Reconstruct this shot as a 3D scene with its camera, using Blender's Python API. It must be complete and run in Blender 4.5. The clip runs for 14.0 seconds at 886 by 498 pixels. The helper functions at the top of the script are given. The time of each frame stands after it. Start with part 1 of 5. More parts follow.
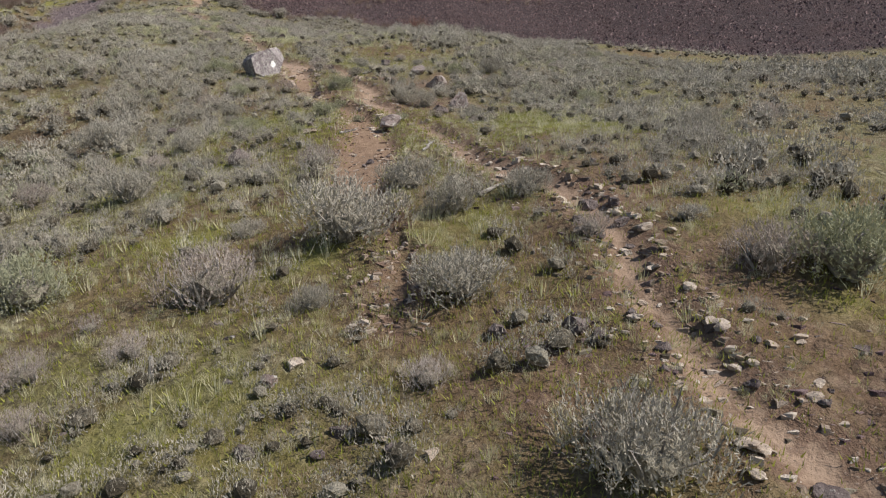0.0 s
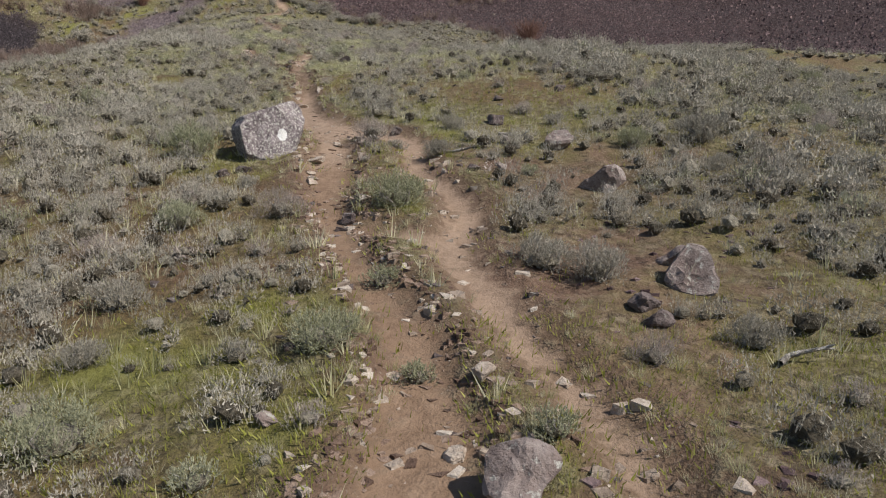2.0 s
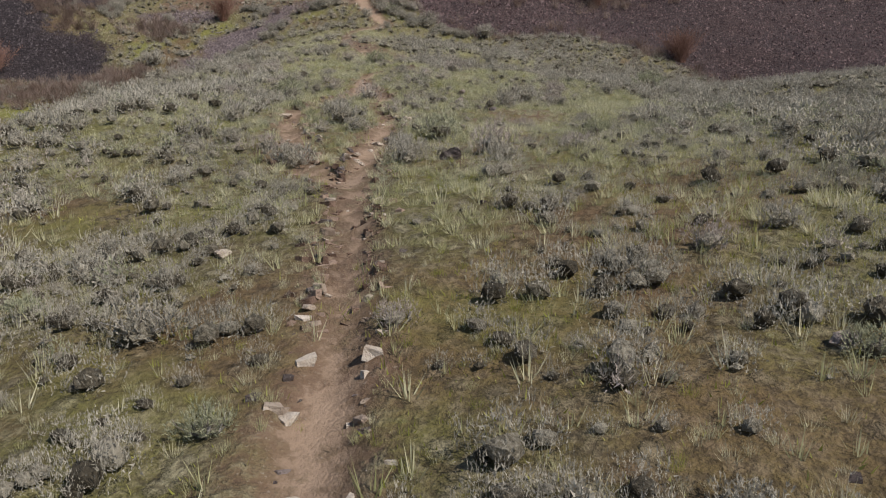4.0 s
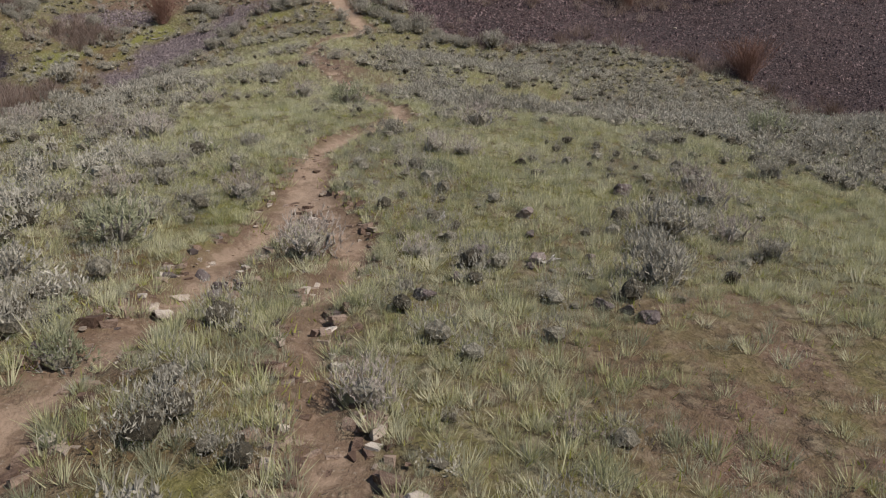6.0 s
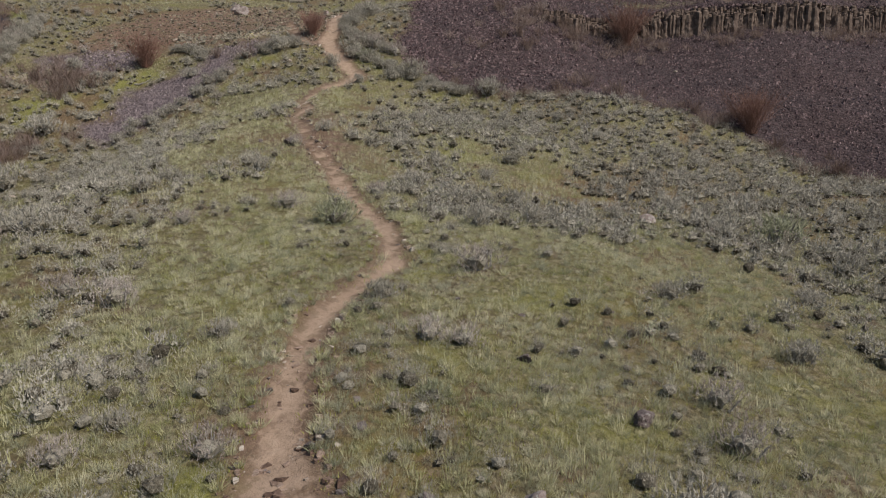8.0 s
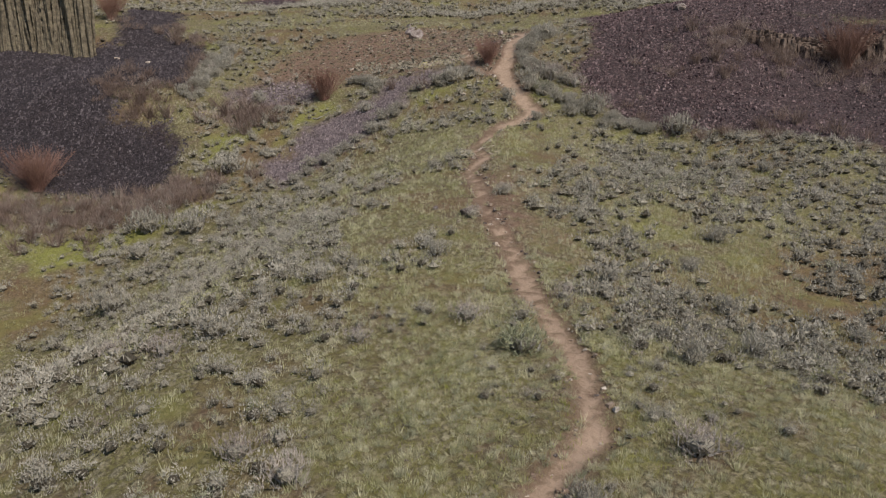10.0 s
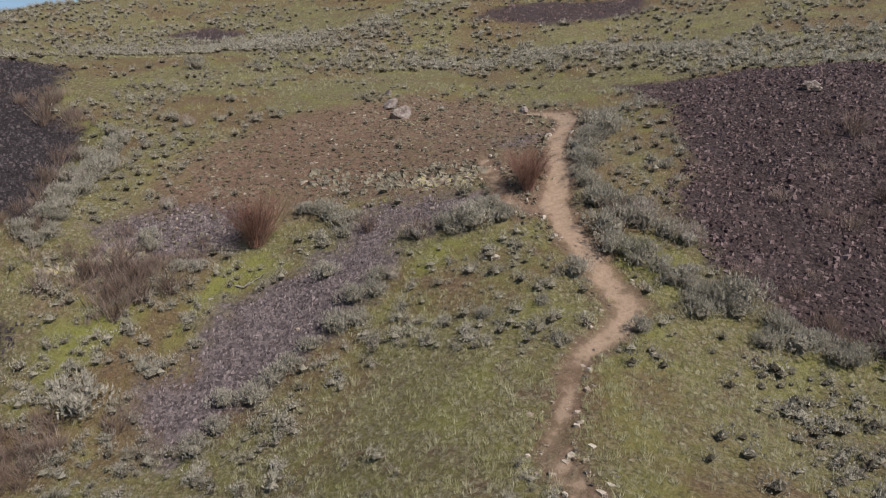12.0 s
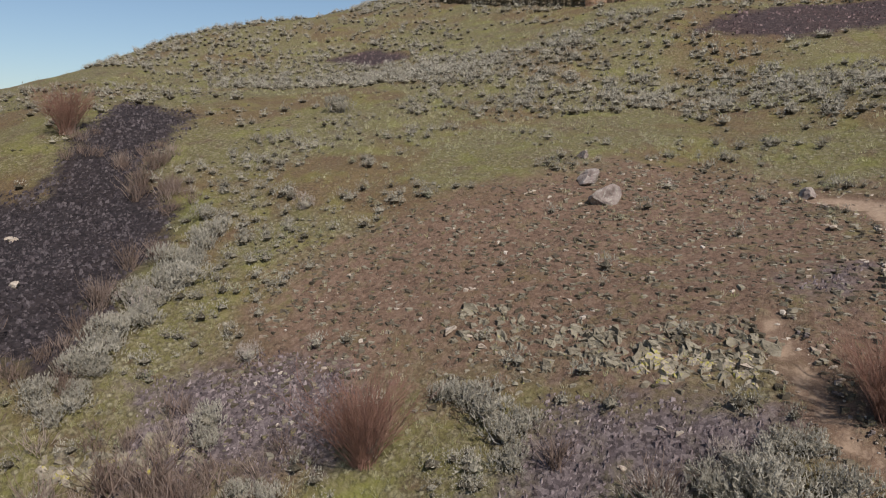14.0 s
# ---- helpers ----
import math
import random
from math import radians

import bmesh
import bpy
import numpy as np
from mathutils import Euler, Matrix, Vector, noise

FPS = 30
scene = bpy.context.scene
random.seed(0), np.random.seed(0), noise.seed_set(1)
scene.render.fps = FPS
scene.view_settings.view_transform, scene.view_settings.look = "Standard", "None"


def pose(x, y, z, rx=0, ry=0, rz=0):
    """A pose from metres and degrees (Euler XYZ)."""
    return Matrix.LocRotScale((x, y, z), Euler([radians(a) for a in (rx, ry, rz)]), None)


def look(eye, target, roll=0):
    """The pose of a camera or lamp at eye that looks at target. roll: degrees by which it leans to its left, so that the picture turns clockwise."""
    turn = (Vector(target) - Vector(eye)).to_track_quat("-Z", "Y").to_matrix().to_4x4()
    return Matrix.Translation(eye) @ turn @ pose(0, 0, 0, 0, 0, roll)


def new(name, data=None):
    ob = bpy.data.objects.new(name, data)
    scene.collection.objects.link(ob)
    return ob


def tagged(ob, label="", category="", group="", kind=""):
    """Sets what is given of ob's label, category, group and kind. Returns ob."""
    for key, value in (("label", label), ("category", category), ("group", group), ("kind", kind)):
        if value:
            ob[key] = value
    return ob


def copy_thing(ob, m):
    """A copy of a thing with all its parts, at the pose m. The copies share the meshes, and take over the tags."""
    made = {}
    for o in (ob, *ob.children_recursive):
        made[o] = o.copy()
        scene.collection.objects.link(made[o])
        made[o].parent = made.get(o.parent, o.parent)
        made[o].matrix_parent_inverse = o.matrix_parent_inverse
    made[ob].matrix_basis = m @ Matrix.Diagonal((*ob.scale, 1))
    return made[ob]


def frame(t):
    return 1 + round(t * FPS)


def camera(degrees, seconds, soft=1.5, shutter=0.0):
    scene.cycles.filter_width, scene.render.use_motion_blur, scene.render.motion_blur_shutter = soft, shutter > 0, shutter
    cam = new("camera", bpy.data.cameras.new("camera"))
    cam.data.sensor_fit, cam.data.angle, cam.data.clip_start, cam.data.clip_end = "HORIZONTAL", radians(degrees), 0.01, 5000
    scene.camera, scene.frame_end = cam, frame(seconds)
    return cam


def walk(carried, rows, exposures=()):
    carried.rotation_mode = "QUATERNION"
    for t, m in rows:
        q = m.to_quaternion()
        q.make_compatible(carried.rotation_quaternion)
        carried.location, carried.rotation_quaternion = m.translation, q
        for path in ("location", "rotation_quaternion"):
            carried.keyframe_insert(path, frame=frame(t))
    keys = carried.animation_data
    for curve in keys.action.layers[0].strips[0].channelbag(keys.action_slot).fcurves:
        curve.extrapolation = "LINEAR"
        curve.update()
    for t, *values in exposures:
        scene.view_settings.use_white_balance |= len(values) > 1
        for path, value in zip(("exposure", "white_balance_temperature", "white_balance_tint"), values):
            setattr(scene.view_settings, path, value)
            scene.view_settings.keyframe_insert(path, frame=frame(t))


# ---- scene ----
# The drone's way: seconds, place in metres, heading, tilt and roll in degrees.
cam = camera(64.4, 14.0, 1.15)
ROWS = [
    (0.0, 0.01, -0.01, 3.98, -0.10, -8.49, 0.06),
    (0.5, -0.07, 3.04, 4.71, 3.45, -8.35, -0.07),
    (1.0, -0.15, 5.73, 5.32, 6.53, -8.46, -0.00),
    (1.5, -0.48, 8.86, 5.83, 7.89, -8.62, 0.04),
    (2.0, -1.05, 12.26, 6.49, 8.21, -8.55, 0.11),
    (2.5, -1.70, 15.73, 7.19, 9.85, -8.49, 0.08),
    (3.0, -2.56, 19.18, 7.97, 15.43, -8.31, -0.06),
    (3.2, -2.97, 20.49, 8.32, 18.17, -8.25, -0.16),
    (5.3, -8.06, 33.63, 11.54, 12.69, -8.72, -0.02),
    (5.5, -8.51, 35.00, 11.78, 13.69, -8.70, -0.07),
    (6.0, -9.53, 38.41, 12.49, 15.16, -8.61, -0.09),
    (6.5, -10.18, 40.51, 13.23, 15.00, -8.55, 0.01),
    (7.0, -10.15, 40.50, 13.88, 14.86, -8.61, 0.10),
    (7.5, -10.11, 40.45, 14.11, 14.77, -8.63, 0.16),
    (8.0, -10.11, 40.48, 15.97, 14.66, -8.72, 0.11),
    (8.2, -10.07, 40.50, 17.60, 14.64, -8.68, 0.10),
    (10.3, -13.20, 44.57, 19.85, 28.34, -9.59, -0.06),
    (10.5, -14.37, 46.41, 20.78, 28.02, -9.61, -0.05),
    (11.0, -17.67, 51.39, 23.18, 25.87, -9.52, -0.02),
    (11.5, -20.94, 56.52, 25.55, 24.82, -9.36, 0.02),
    (12.0, -23.98, 61.58, 26.38, 24.77, -9.22, 0.08),
    (12.5, -26.79, 66.43, 27.94, 24.80, -8.67, 0.17),
    (13.0, -28.51, 69.15, 29.14, 24.88, -8.35, 0.31),
    (13.5, -29.50, 70.58, 29.51, 32.71, -8.65, 0.13),
    (14.0, -32.11, 74.14, 30.02, 38.67, -9.02, 0.01),
]
EXPOSURES = [(0.0, 0.32), (2.0, 0.16), (3.5, 0.02), (9.0, 0.02), (11.0, 0.1), (14.0, 0.12)]
walk(cam, [(t, pose(x, y, z, 90 + tilt, roll, yaw)) for t, x, y, z, yaw, tilt, roll in ROWS], EXPOSURES)

# ---- sky and sun ----
SUN_TO = Vector((0.93, -0.34, 1.04)).normalized()
sky_world = bpy.data.worlds.new("sky")
scene.world = sky_world
sky_world.use_nodes = True
wn, wl = sky_world.node_tree.nodes, sky_world.node_tree.links
sky_tex = wn.new("ShaderNodeTexSky")
sky_tex.sky_type, sky_tex.sun_disc = "NISHITA", False
sky_tex.sun_elevation = math.asin(SUN_TO.z)
sky_tex.sun_rotation = math.atan2(SUN_TO.x, SUN_TO.y)
sky_tex.altitude, sky_tex.dust_density = 600, 1.0
sky_tex.ozone_density = 2.0
wl.new(sky_tex.outputs[0], wn["Background"].inputs[0])
wn["Background"].inputs[1].default_value = 0.088
sun = new("sun", bpy.data.lights.new("sun", "SUN"))
sun.data.energy, sun.data.angle, sun.data.color = 5.0, radians(0.6), (1.0, 0.95, 0.89)
sun.matrix_world = look((60, -60, 90), Vector((60, -60, 90)) - SUN_TO)

# ---- materials ----
def material(name, rough=0.9):
    m = bpy.data.materials.new(name)
    m.use_nodes = True
    n = m.node_tree.nodes
    n["Principled BSDF"].inputs["Roughness"].default_value = rough
    n["Principled BSDF"].inputs["Specular IOR Level"].default_value = 0.2
    return m, n, m.node_tree.links, n["Principled BSDF"]


def noise_node(n, l, scale, detail=4.0, rough=0.6, vec=None):
    t = n.new("ShaderNodeTexNoise")
    t.inputs["Scale"].default_value, t.inputs["Detail"].default_value, t.inputs["Roughness"].default_value = scale, detail, rough
    if vec is not None:
        l.new(vec, t.inputs["Vector"])
    return t.outputs[0]


def place(n):
    return n.new("ShaderNodeNewGeometry").outputs["Position"]


def own(n):
    return n.new("ShaderNodeTexCoord").outputs["Object"]


def ramp(n, l, fac, stops):
    r = n.new("ShaderNodeValToRGB")
    e = r.color_ramp.elements
    e[0].position, e[0].color = stops[0][0], (*stops[0][1], 1)
    e[1].position, e[1].color = stops[-1][0], (*stops[-1][1], 1)
    for p, c in stops[1:-1]:
        e.new(p).color = (*c, 1)
    l.new(fac, r.inputs[0])
    return r.outputs[0]


def mix(n, l, fac, a, b, how="MIX"):
    x = n.new("ShaderNodeMix")
    x.data_type, x.blend_type = "RGBA", how
    for sock, v in ((x.inputs[0], fac), (x.inputs[6], a), (x.inputs[7], b)):
        if isinstance(v, (int, float)):
            sock.default_value = v
        elif isinstance(v, tuple):
            sock.default_value = (*v, 1)
        else:
            l.new(v, sock)
    return x.outputs[2]


def calc(n, l, how, a, b=0.0, clamp=False):
    x = n.new("ShaderNodeMath")
    x.operation, x.use_clamp = how, clamp
    for sock, v in ((x.inputs[0], a), (x.inputs[1], b)):
        if isinstance(v, (int, float)):
            sock.default_value = v
        else:
            l.new(v, sock)
    return x.outputs[0]


def span(n, l, v, lo, hi):
    """0 where v is lo, 1 where it is hi, smooth between."""
    x = n.new("ShaderNodeMapRange")
    x.interpolation_type = "SMOOTHSTEP"
    l.new(v, x.inputs[0])
    x.inputs[1].default_value, x.inputs[2].default_value = lo, hi
    return x.outputs[0]


def bump(n, l, height, strength, dist, bsdf):
    b = n.new("ShaderNodeBump")
    b.inputs["Strength"].default_value, b.inputs["Distance"].default_value = strength, dist
    l.new(height, b.inputs["Height"])
    l.new(b.outputs[0], bsdf.inputs["Normal"])


def layer(n, name):
    a = n.new("ShaderNodeAttribute")
    a.attribute_name = name
    return a.outputs["Fac"]


def leaf_material(name, stops, thinness=0.38, rough=0.8):
    """Foliage: the tone differs from leaf to leaf and from plant to plant."""
    m, n, l, b = material(name, rough)
    g = n.new("ShaderNodeNewGeometry")
    o = n.new("ShaderNodeObjectInfo")
    patch = noise_node(n, l, 0.55, 2.0, 0.5, g.outputs["Position"])
    v = calc(n, l, "ADD", calc(n, l, "MULTIPLY", g.outputs["Random Per Island"], 0.28), calc(n, l, "MULTIPLY", o.outputs["Random"], 0.25))
    v = calc(n, l, "ADD", v, calc(n, l, "MULTIPLY", layer(n, "tone"), 0.55))
    v = calc(n, l, "ADD", v, calc(n, l, "SUBTRACT", calc(n, l, "MULTIPLY", patch, 1.0), 0.24), True)
    tone = ramp(n, l, v, stops)
    l.new(tone, b.inputs["Base Color"])
    thin = n.new("ShaderNodeBsdfTranslucent")
    l.new(tone, thin.inputs[0])
    both = n.new("ShaderNodeMixShader")
    both.inputs[0].default_value = thinness
    l.new(b.outputs[0], both.inputs[1])
    l.new(thin.outputs[0], both.inputs[2])
    l.new(both.outputs[0], n["Material Output"].inputs[0])
    return m


def ground_material():
    m, n, l, b = material("hillside_ground", 0.95)
    p = place(n)
    big, mid = noise_node(n, l, 0.12, 3, 0.6, p), noise_node(n, l, 0.7, 5, 0.65, p)
    fine, grit = noise_node(n, l, 5.0, 5, 0.7, p), noise_node(n, l, 28.0, 4, 0.7, p)
    turf = ramp(n, l, mid, [(0.28, (0.085, 0.05, 0.032)), (0.36, (0.125, 0.082, 0.046)), (0.43, (0.138, 0.118, 0.048)), (0.54, (0.155, 0.142, 0.044)), (0.7, (0.19, 0.172, 0.07))])
    turf = mix(n, l, calc(n, l, "MULTIPLY", span(n, l, fine, 0.45, 0.62), 0.65), turf, (0.33, 0.285, 0.185))
    clump = n.new("ShaderNodeTexVoronoi")
    clump.inputs["Scale"].default_value = 3.6
    l.new(p, clump.inputs["Vector"])
    clump_tone = n.new("ShaderNodeSeparateColor")
    l.new(clump.outputs["Color"], clump_tone.inputs[0])
    ragged = calc(n, l, "ADD", clump.outputs["Distance"], calc(n, l, "MULTIPLY", calc(n, l, "SUBTRACT", grit, 0.5), 0.9))
    tussock = calc(n, l, "MULTIPLY", span(n, l, ragged, 0.5, 0.2), span(n, l, clump_tone.outputs[0], 0.3, 0.6))
    turf = mix(n, l, calc(n, l, "MULTIPLY", tussock, 0.8), turf, (0.42, 0.375, 0.24))
    turf = mix(n, l, calc(n, l, "MULTIPLY", span(n, l, grit, 0.42, 0.6), 0.55), mix(n, l, 0.5, turf, (0.07, 0.055, 0.035)), turf)
    turf = mix(n, l, calc(n, l, "MULTIPLY", span(n, l, big, 0.47, 0.61), 0.55), turf, (0.135, 0.074, 0.043))
    gaps = noise_node(n, l, 11.0, 5, 0.65, p)
    turf = mix(n, l, calc(n, l, "MULTIPLY", span(n, l, gaps, 0.53, 0.4), 0.6), turf, (0.05, 0.036, 0.022))
    lush = mix(n, l, fine, (0.12, 0.124, 0.026), (0.22, 0.214, 0.058))
    moss = span(n, l, noise_node(n, l, 0.42, 4, 0.6, p), 0.5, 0.66)
    turf = mix(n, l, calc(n, l, "MULTIPLY", moss, 0.38), turf, lush)
    edge = calc(n, l, "MULTIPLY", calc(n, l, "SUBTRACT", fine, 0.5), 1.6)
    ragged_edge = calc(n, l, "MULTIPLY", calc(n, l, "SUBTRACT", noise_node(n, l, 1.7, 4, 0.6, p), 0.5), 0.9)
    edge2 = calc(n, l, "MULTIPLY", calc(n, l, "SUBTRACT", mid, 0.5), 5.0)
    col = mix(n, l, calc(n, l, "MULTIPLY", span(n, l, calc(n, l, "ADD", layer(n, "lush"), calc(n, l, "MULTIPLY", edge2, 0.6)), -0.6, 0.9), 0.8), turf, lush)
    soil = ramp(n, l, fine, [(0.25, (0.07, 0.042, 0.03)), (0.5, (0.14, 0.087, 0.06)), (0.75, (0.22, 0.152, 0.11))])
    soil = mix(n, l, span(n, l, grit, 0.58, 0.7), soil, (0.27, 0.215, 0.175))
    col = mix(n, l, span(n, l, calc(n, l, "ADD", layer(n, "soil"), calc(n, l, "MULTIPLY", edge2, 2.0)), -2.0, 2.0), col, soil)
    col = mix(n, l, calc(n, l, "MULTIPLY", span(n, l, noise_node(n, l, 1.3, 5, 0.7, p), 0.5, 0.62), 0.45), col, turf)
    cell = n.new("ShaderNodeTexVoronoi")
    cell.inputs["Scale"].default_value = 6.5
    l.new(p, cell.inputs["Vector"])
    sep = n.new("ShaderNodeSeparateColor")
    l.new(cell.outputs["Color"], sep.inputs[0])
    tint = noise_node(n, l, 0.25, 3, 0.5, p)
    scree = ramp(n, l, sep.outputs[0], [(0.0, (0.034, 0.022, 0.023)), (0.6, (0.078, 0.053, 0.053)), (1.0, (0.14, 0.1, 0.098))])
    scree = mix(n, l, calc(n, l, "MULTIPLY", span(n, l, tint, 0.4, 0.66), 0.3), scree, mix(n, l, 1.0, scree, (1.25, 1.0, 0.85), "MULTIPLY"))
    scree = mix(n, l, span(n, l, cell.outputs["Distance"], 0.08, 0.16), scree, mix(n, l, 0.55, scree, (0.03, 0.022, 0.022)))
    pebble = n.new("ShaderNodeTexVoronoi")
    pebble.inputs["Scale"].default_value = 9.0
    l.new(p, pebble.inputs["Vector"])
    sep2 = n.new("ShaderNodeSeparateColor")
    l.new(pebble.outputs["Color"], sep2.inputs[0])
    scree = mix(n, l, span(n, l, layer(n, "hollow"), -1.5, 1.5), scree, mix(n, l, 1.0, scree, (0.55, 0.62, 0.66), "MULTIPLY"))
    gravel = ramp(n, l, sep2.outputs[0], [(0.0, (0.055, 0.042, 0.043)), (0.5, (0.11, 0.085, 0.086)), (1.0, (0.18, 0.143, 0.14))])
    gravel_mask = span(n, l, calc(n, l, "ADD", layer(n, "gravel"), edge2), -0.9, 0.9)
    scree_mask = span(n, l, calc(n, l, "ADD", layer(n, "scree"), edge2), -0.9, 0.9)
    col = mix(n, l, gravel_mask, mix(n, l, scree_mask, col, scree), gravel)
    worn = span(n, l, calc(n, l, "ADD", calc(n, l, "ADD", layer(n, "path"), ragged_edge), calc(n, l, "MULTIPLY", edge, 0.7)), 0.5, 0.0)
    col = mix(n, l, calc(n, l, "MULTIPLY", worn, 0.8), col, soil)
    dust = ramp(n, l, fine, [(0.3, (0.21, 0.145, 0.1)), (0.55, (0.298, 0.213, 0.152)), (0.8, (0.38, 0.287, 0.208))])
    dust = mix(n, l, calc(n, l, "MULTIPLY", span(n, l, grit, 0.56, 0.66), 0.5), dust, (0.24, 0.165, 0.12))
    dust = mix(n, l, calc(n, l, "MULTIPLY", span(n, l, layer(n, "stony"), 0.5, 0.0), 0.75), dust, ramp(n, l, fine, [(0.3, (0.14, 0.086, 0.053)), (0.55, (0.21, 0.136, 0.087)), (0.8, (0.29, 0.2, 0.135))]))
    bare = span(n, l, calc(n, l, "ADD", calc(n, l, "ADD", layer(n, "path"), calc(n, l, "MULTIPLY", ragged_edge, 0.6)), calc(n, l, "MULTIPLY", edge, 0.7)), 0.02, -0.2)
    col = mix(n, l, bare, col, dust)
    l.new(col, b.inputs["Base Color"])
    relief = calc(n, l, "ADD", calc(n, l, "MULTIPLY", fine, 0.5), calc(n, l, "MULTIPLY", grit, 0.25))
    relief = calc(n, l, "SUBTRACT", relief, calc(n, l, "MULTIPLY", calc(n, l, "MULTIPLY", cell.outputs["Distance"], scree_mask), 1.2))
    rough_turf = calc(n, l, "ADD", calc(n, l, "MULTIPLY", gaps, 0.7), calc(n, l, "MULTIPLY", tussock, 0.5))
    relief = calc(n, l, "ADD", relief, calc(n, l, "MULTIPLY", rough_turf, calc(n, l, "SUBTRACT", 1.0, worn)))
    bump(n, l, relief, 0.85, 0.1, b)
    return m


def stone_material(name, dark, mid_tone, pale, lichen=None, scale=3.0, bare=0.54):
    m, n, l, b = material(name, 0.9)
    p, o = place(n), n.new("ShaderNodeObjectInfo")
    g = n.new("ShaderNodeNewGeometry")
    f = noise_node(n, l, scale, 7, 0.68, p)
    v = calc(n, l, "ADD", f, calc(n, l, "MULTIPLY", calc(n, l, "SUBTRACT", g.outputs["Random Per Island"], 0.5), 0.5))
    col = ramp(n, l, v, [(0.3, dark), (0.5, mid_tone), (0.72, pale)])
    if lichen:
        spots = noise_node(n, l, scale * 3.2, 6, 0.7, p)
        col = mix(n, l, span(n, l, spots, bare, bare + 0.06), col, lichen)
        dots = noise_node(n, l, scale * 9, 3, 0.6, p)
        col = mix(n, l, calc(n, l, "MULTIPLY", span(n, l, dots, 0.6, 0.66), 0.7), col, dark)
    l.new(col, b.inputs["Base Color"])
    bump(n, l, calc(n, l, "ADD", f, calc(n, l, "MULTIPLY", noise_node(n, l, scale * 7, 5, 0.7, p), 0.4)), 0.7, 0.1, b)
    return m


GROUND = ground_material()
SAGE = leaf_material("sage_leaves", [(0.0, (0.175, 0.159, 0.126)), (0.45, (0.318, 0.29, 0.235)), (1.0, (0.45, 0.412, 0.345))], 0.2)
SAGE_GREEN = leaf_material("green_sage_leaves", [(0.0, (0.18, 0.185, 0.105)), (0.5, (0.30, 0.30, 0.19)), (1.0, (0.44, 0.43, 0.31))], 0.25)
OLIVE = leaf_material("olive_shrub_leaves", [(0.0, (0.08, 0.075, 0.04)), (0.5, (0.15, 0.14, 0.078)), (1.0, (0.24, 0.225, 0.14))], 0.2)
SAGE_DRY = leaf_material("dry_twigs", [(0.0, (0.19, 0.15, 0.125)), (0.5, (0.36, 0.305, 0.265)), (1.0, (0.50, 0.44, 0.39))], 0.15)
STRAW = leaf_material("pale_bunchgrass", [(0.0, (0.25, 0.262, 0.095)), (0.4, (0.43, 0.41, 0.225)), (1.0, (0.66, 0.61, 0.445))], 0.35)
BLUEBUNCH = leaf_material("blue_green_bunchgrass", [(0.0, (0.195, 0.198, 0.11)), (0.45, (0.345, 0.34, 0.225)), (1.0, (0.51, 0.49, 0.365))], 0.35)
FRESH = leaf_material("fresh_grass", [(0.0, (0.19, 0.205, 0.035)), (0.5, (0.32, 0.325, 0.07)), (1.0, (0.45, 0.42, 0.16))], 0.45)
WILLOW = leaf_material("red_twigs", [(0.0, (0.12, 0.06, 0.045)), (0.5, (0.22, 0.118, 0.088)), (1.0, (0.33, 0.20, 0.15))], 0.2)
BRUSH = leaf_material("brown_brush_twigs", [(0.0, (0.125, 0.082, 0.064)), (0.5, (0.23, 0.163, 0.132)), (1.0, (0.37, 0.295, 0.245))])
# brown twigs, with the shade deep inside a bush put into the colour
TWIG_SHADE = stone_material("shaded_inner_twigs", (0.06, 0.05, 0.035), (0.14, 0.12, 0.088), (0.30, 0.27, 0.21), None, 26.0)
BARK = stone_material("weathered_wood", (0.10, 0.085, 0.07), (0.24, 0.215, 0.19), (0.46, 0.43, 0.39), None, 9.0)
BASALT = stone_material("basalt_stone", (0.075, 0.058, 0.052), (0.105, 0.08, 0.075), (0.18, 0.147, 0.136), (0.29, 0.27, 0.24), 4.0, 0.58)
BOULDER_ROCK = stone_material("boulder_rock", (0.095, 0.075, 0.078), (0.255, 0.212, 0.212), (0.40, 0.36, 0.345), (0.49, 0.46, 0.41), 8.0, 0.51)
LICHEN_ROCK = stone_material("lichen_rock", (0.085, 0.06, 0.054), (0.20, 0.155, 0.138), (0.31, 0.262, 0.235), (0.37, 0.35, 0.31), 3.6, 0.56)
RED_ROCK = stone_material("red_brown_stone", (0.10, 0.062, 0.045), (0.195, 0.13, 0.096), (0.31, 0.225, 0.172), None, 6.0)
PALE_ROCK = stone_material("pale_stone", (0.22, 0.165, 0.125), (0.36, 0.29, 0.23), (0.50, 0.43, 0.36), None, 4.0)
SCREE = stone_material("scree_stones", (0.05, 0.031, 0.033), (0.125, 0.082, 0.082), (0.22, 0.157, 0.152), None, 5.0)
DARK_SCREE = stone_material("dark_scree_stones", (0.024, 0.019, 0.022), (0.058, 0.046, 0.05), (0.105, 0.087, 0.09), None, 5.0)
GRAVEL = stone_material("grey_scree_gravel", (0.075, 0.056, 0.058), (0.175, 0.135, 0.138), (0.29, 0.235, 0.232), None, 6.0)
CLIFF = stone_material("fluted_basalt", (0.035, 0.028, 0.02), (0.115, 0.092, 0.064), (0.23, 0.19, 0.13), (0.22, 0.195, 0.085), 3.2, 0.6)
WHITE_PAINT = stone_material("white_chalk_mark", (0.7, 0.68, 0.64), (0.8, 0.78, 0.74), (0.86, 0.85, 0.82), None, 8.0)
YELLOW_LICHEN = stone_material("yellow_lichen_rock", (0.10, 0.075, 0.055), (0.20, 0.16, 0.12), (0.33, 0.28, 0.22), (0.36, 0.315, 0.065), 3.0, 0.53)
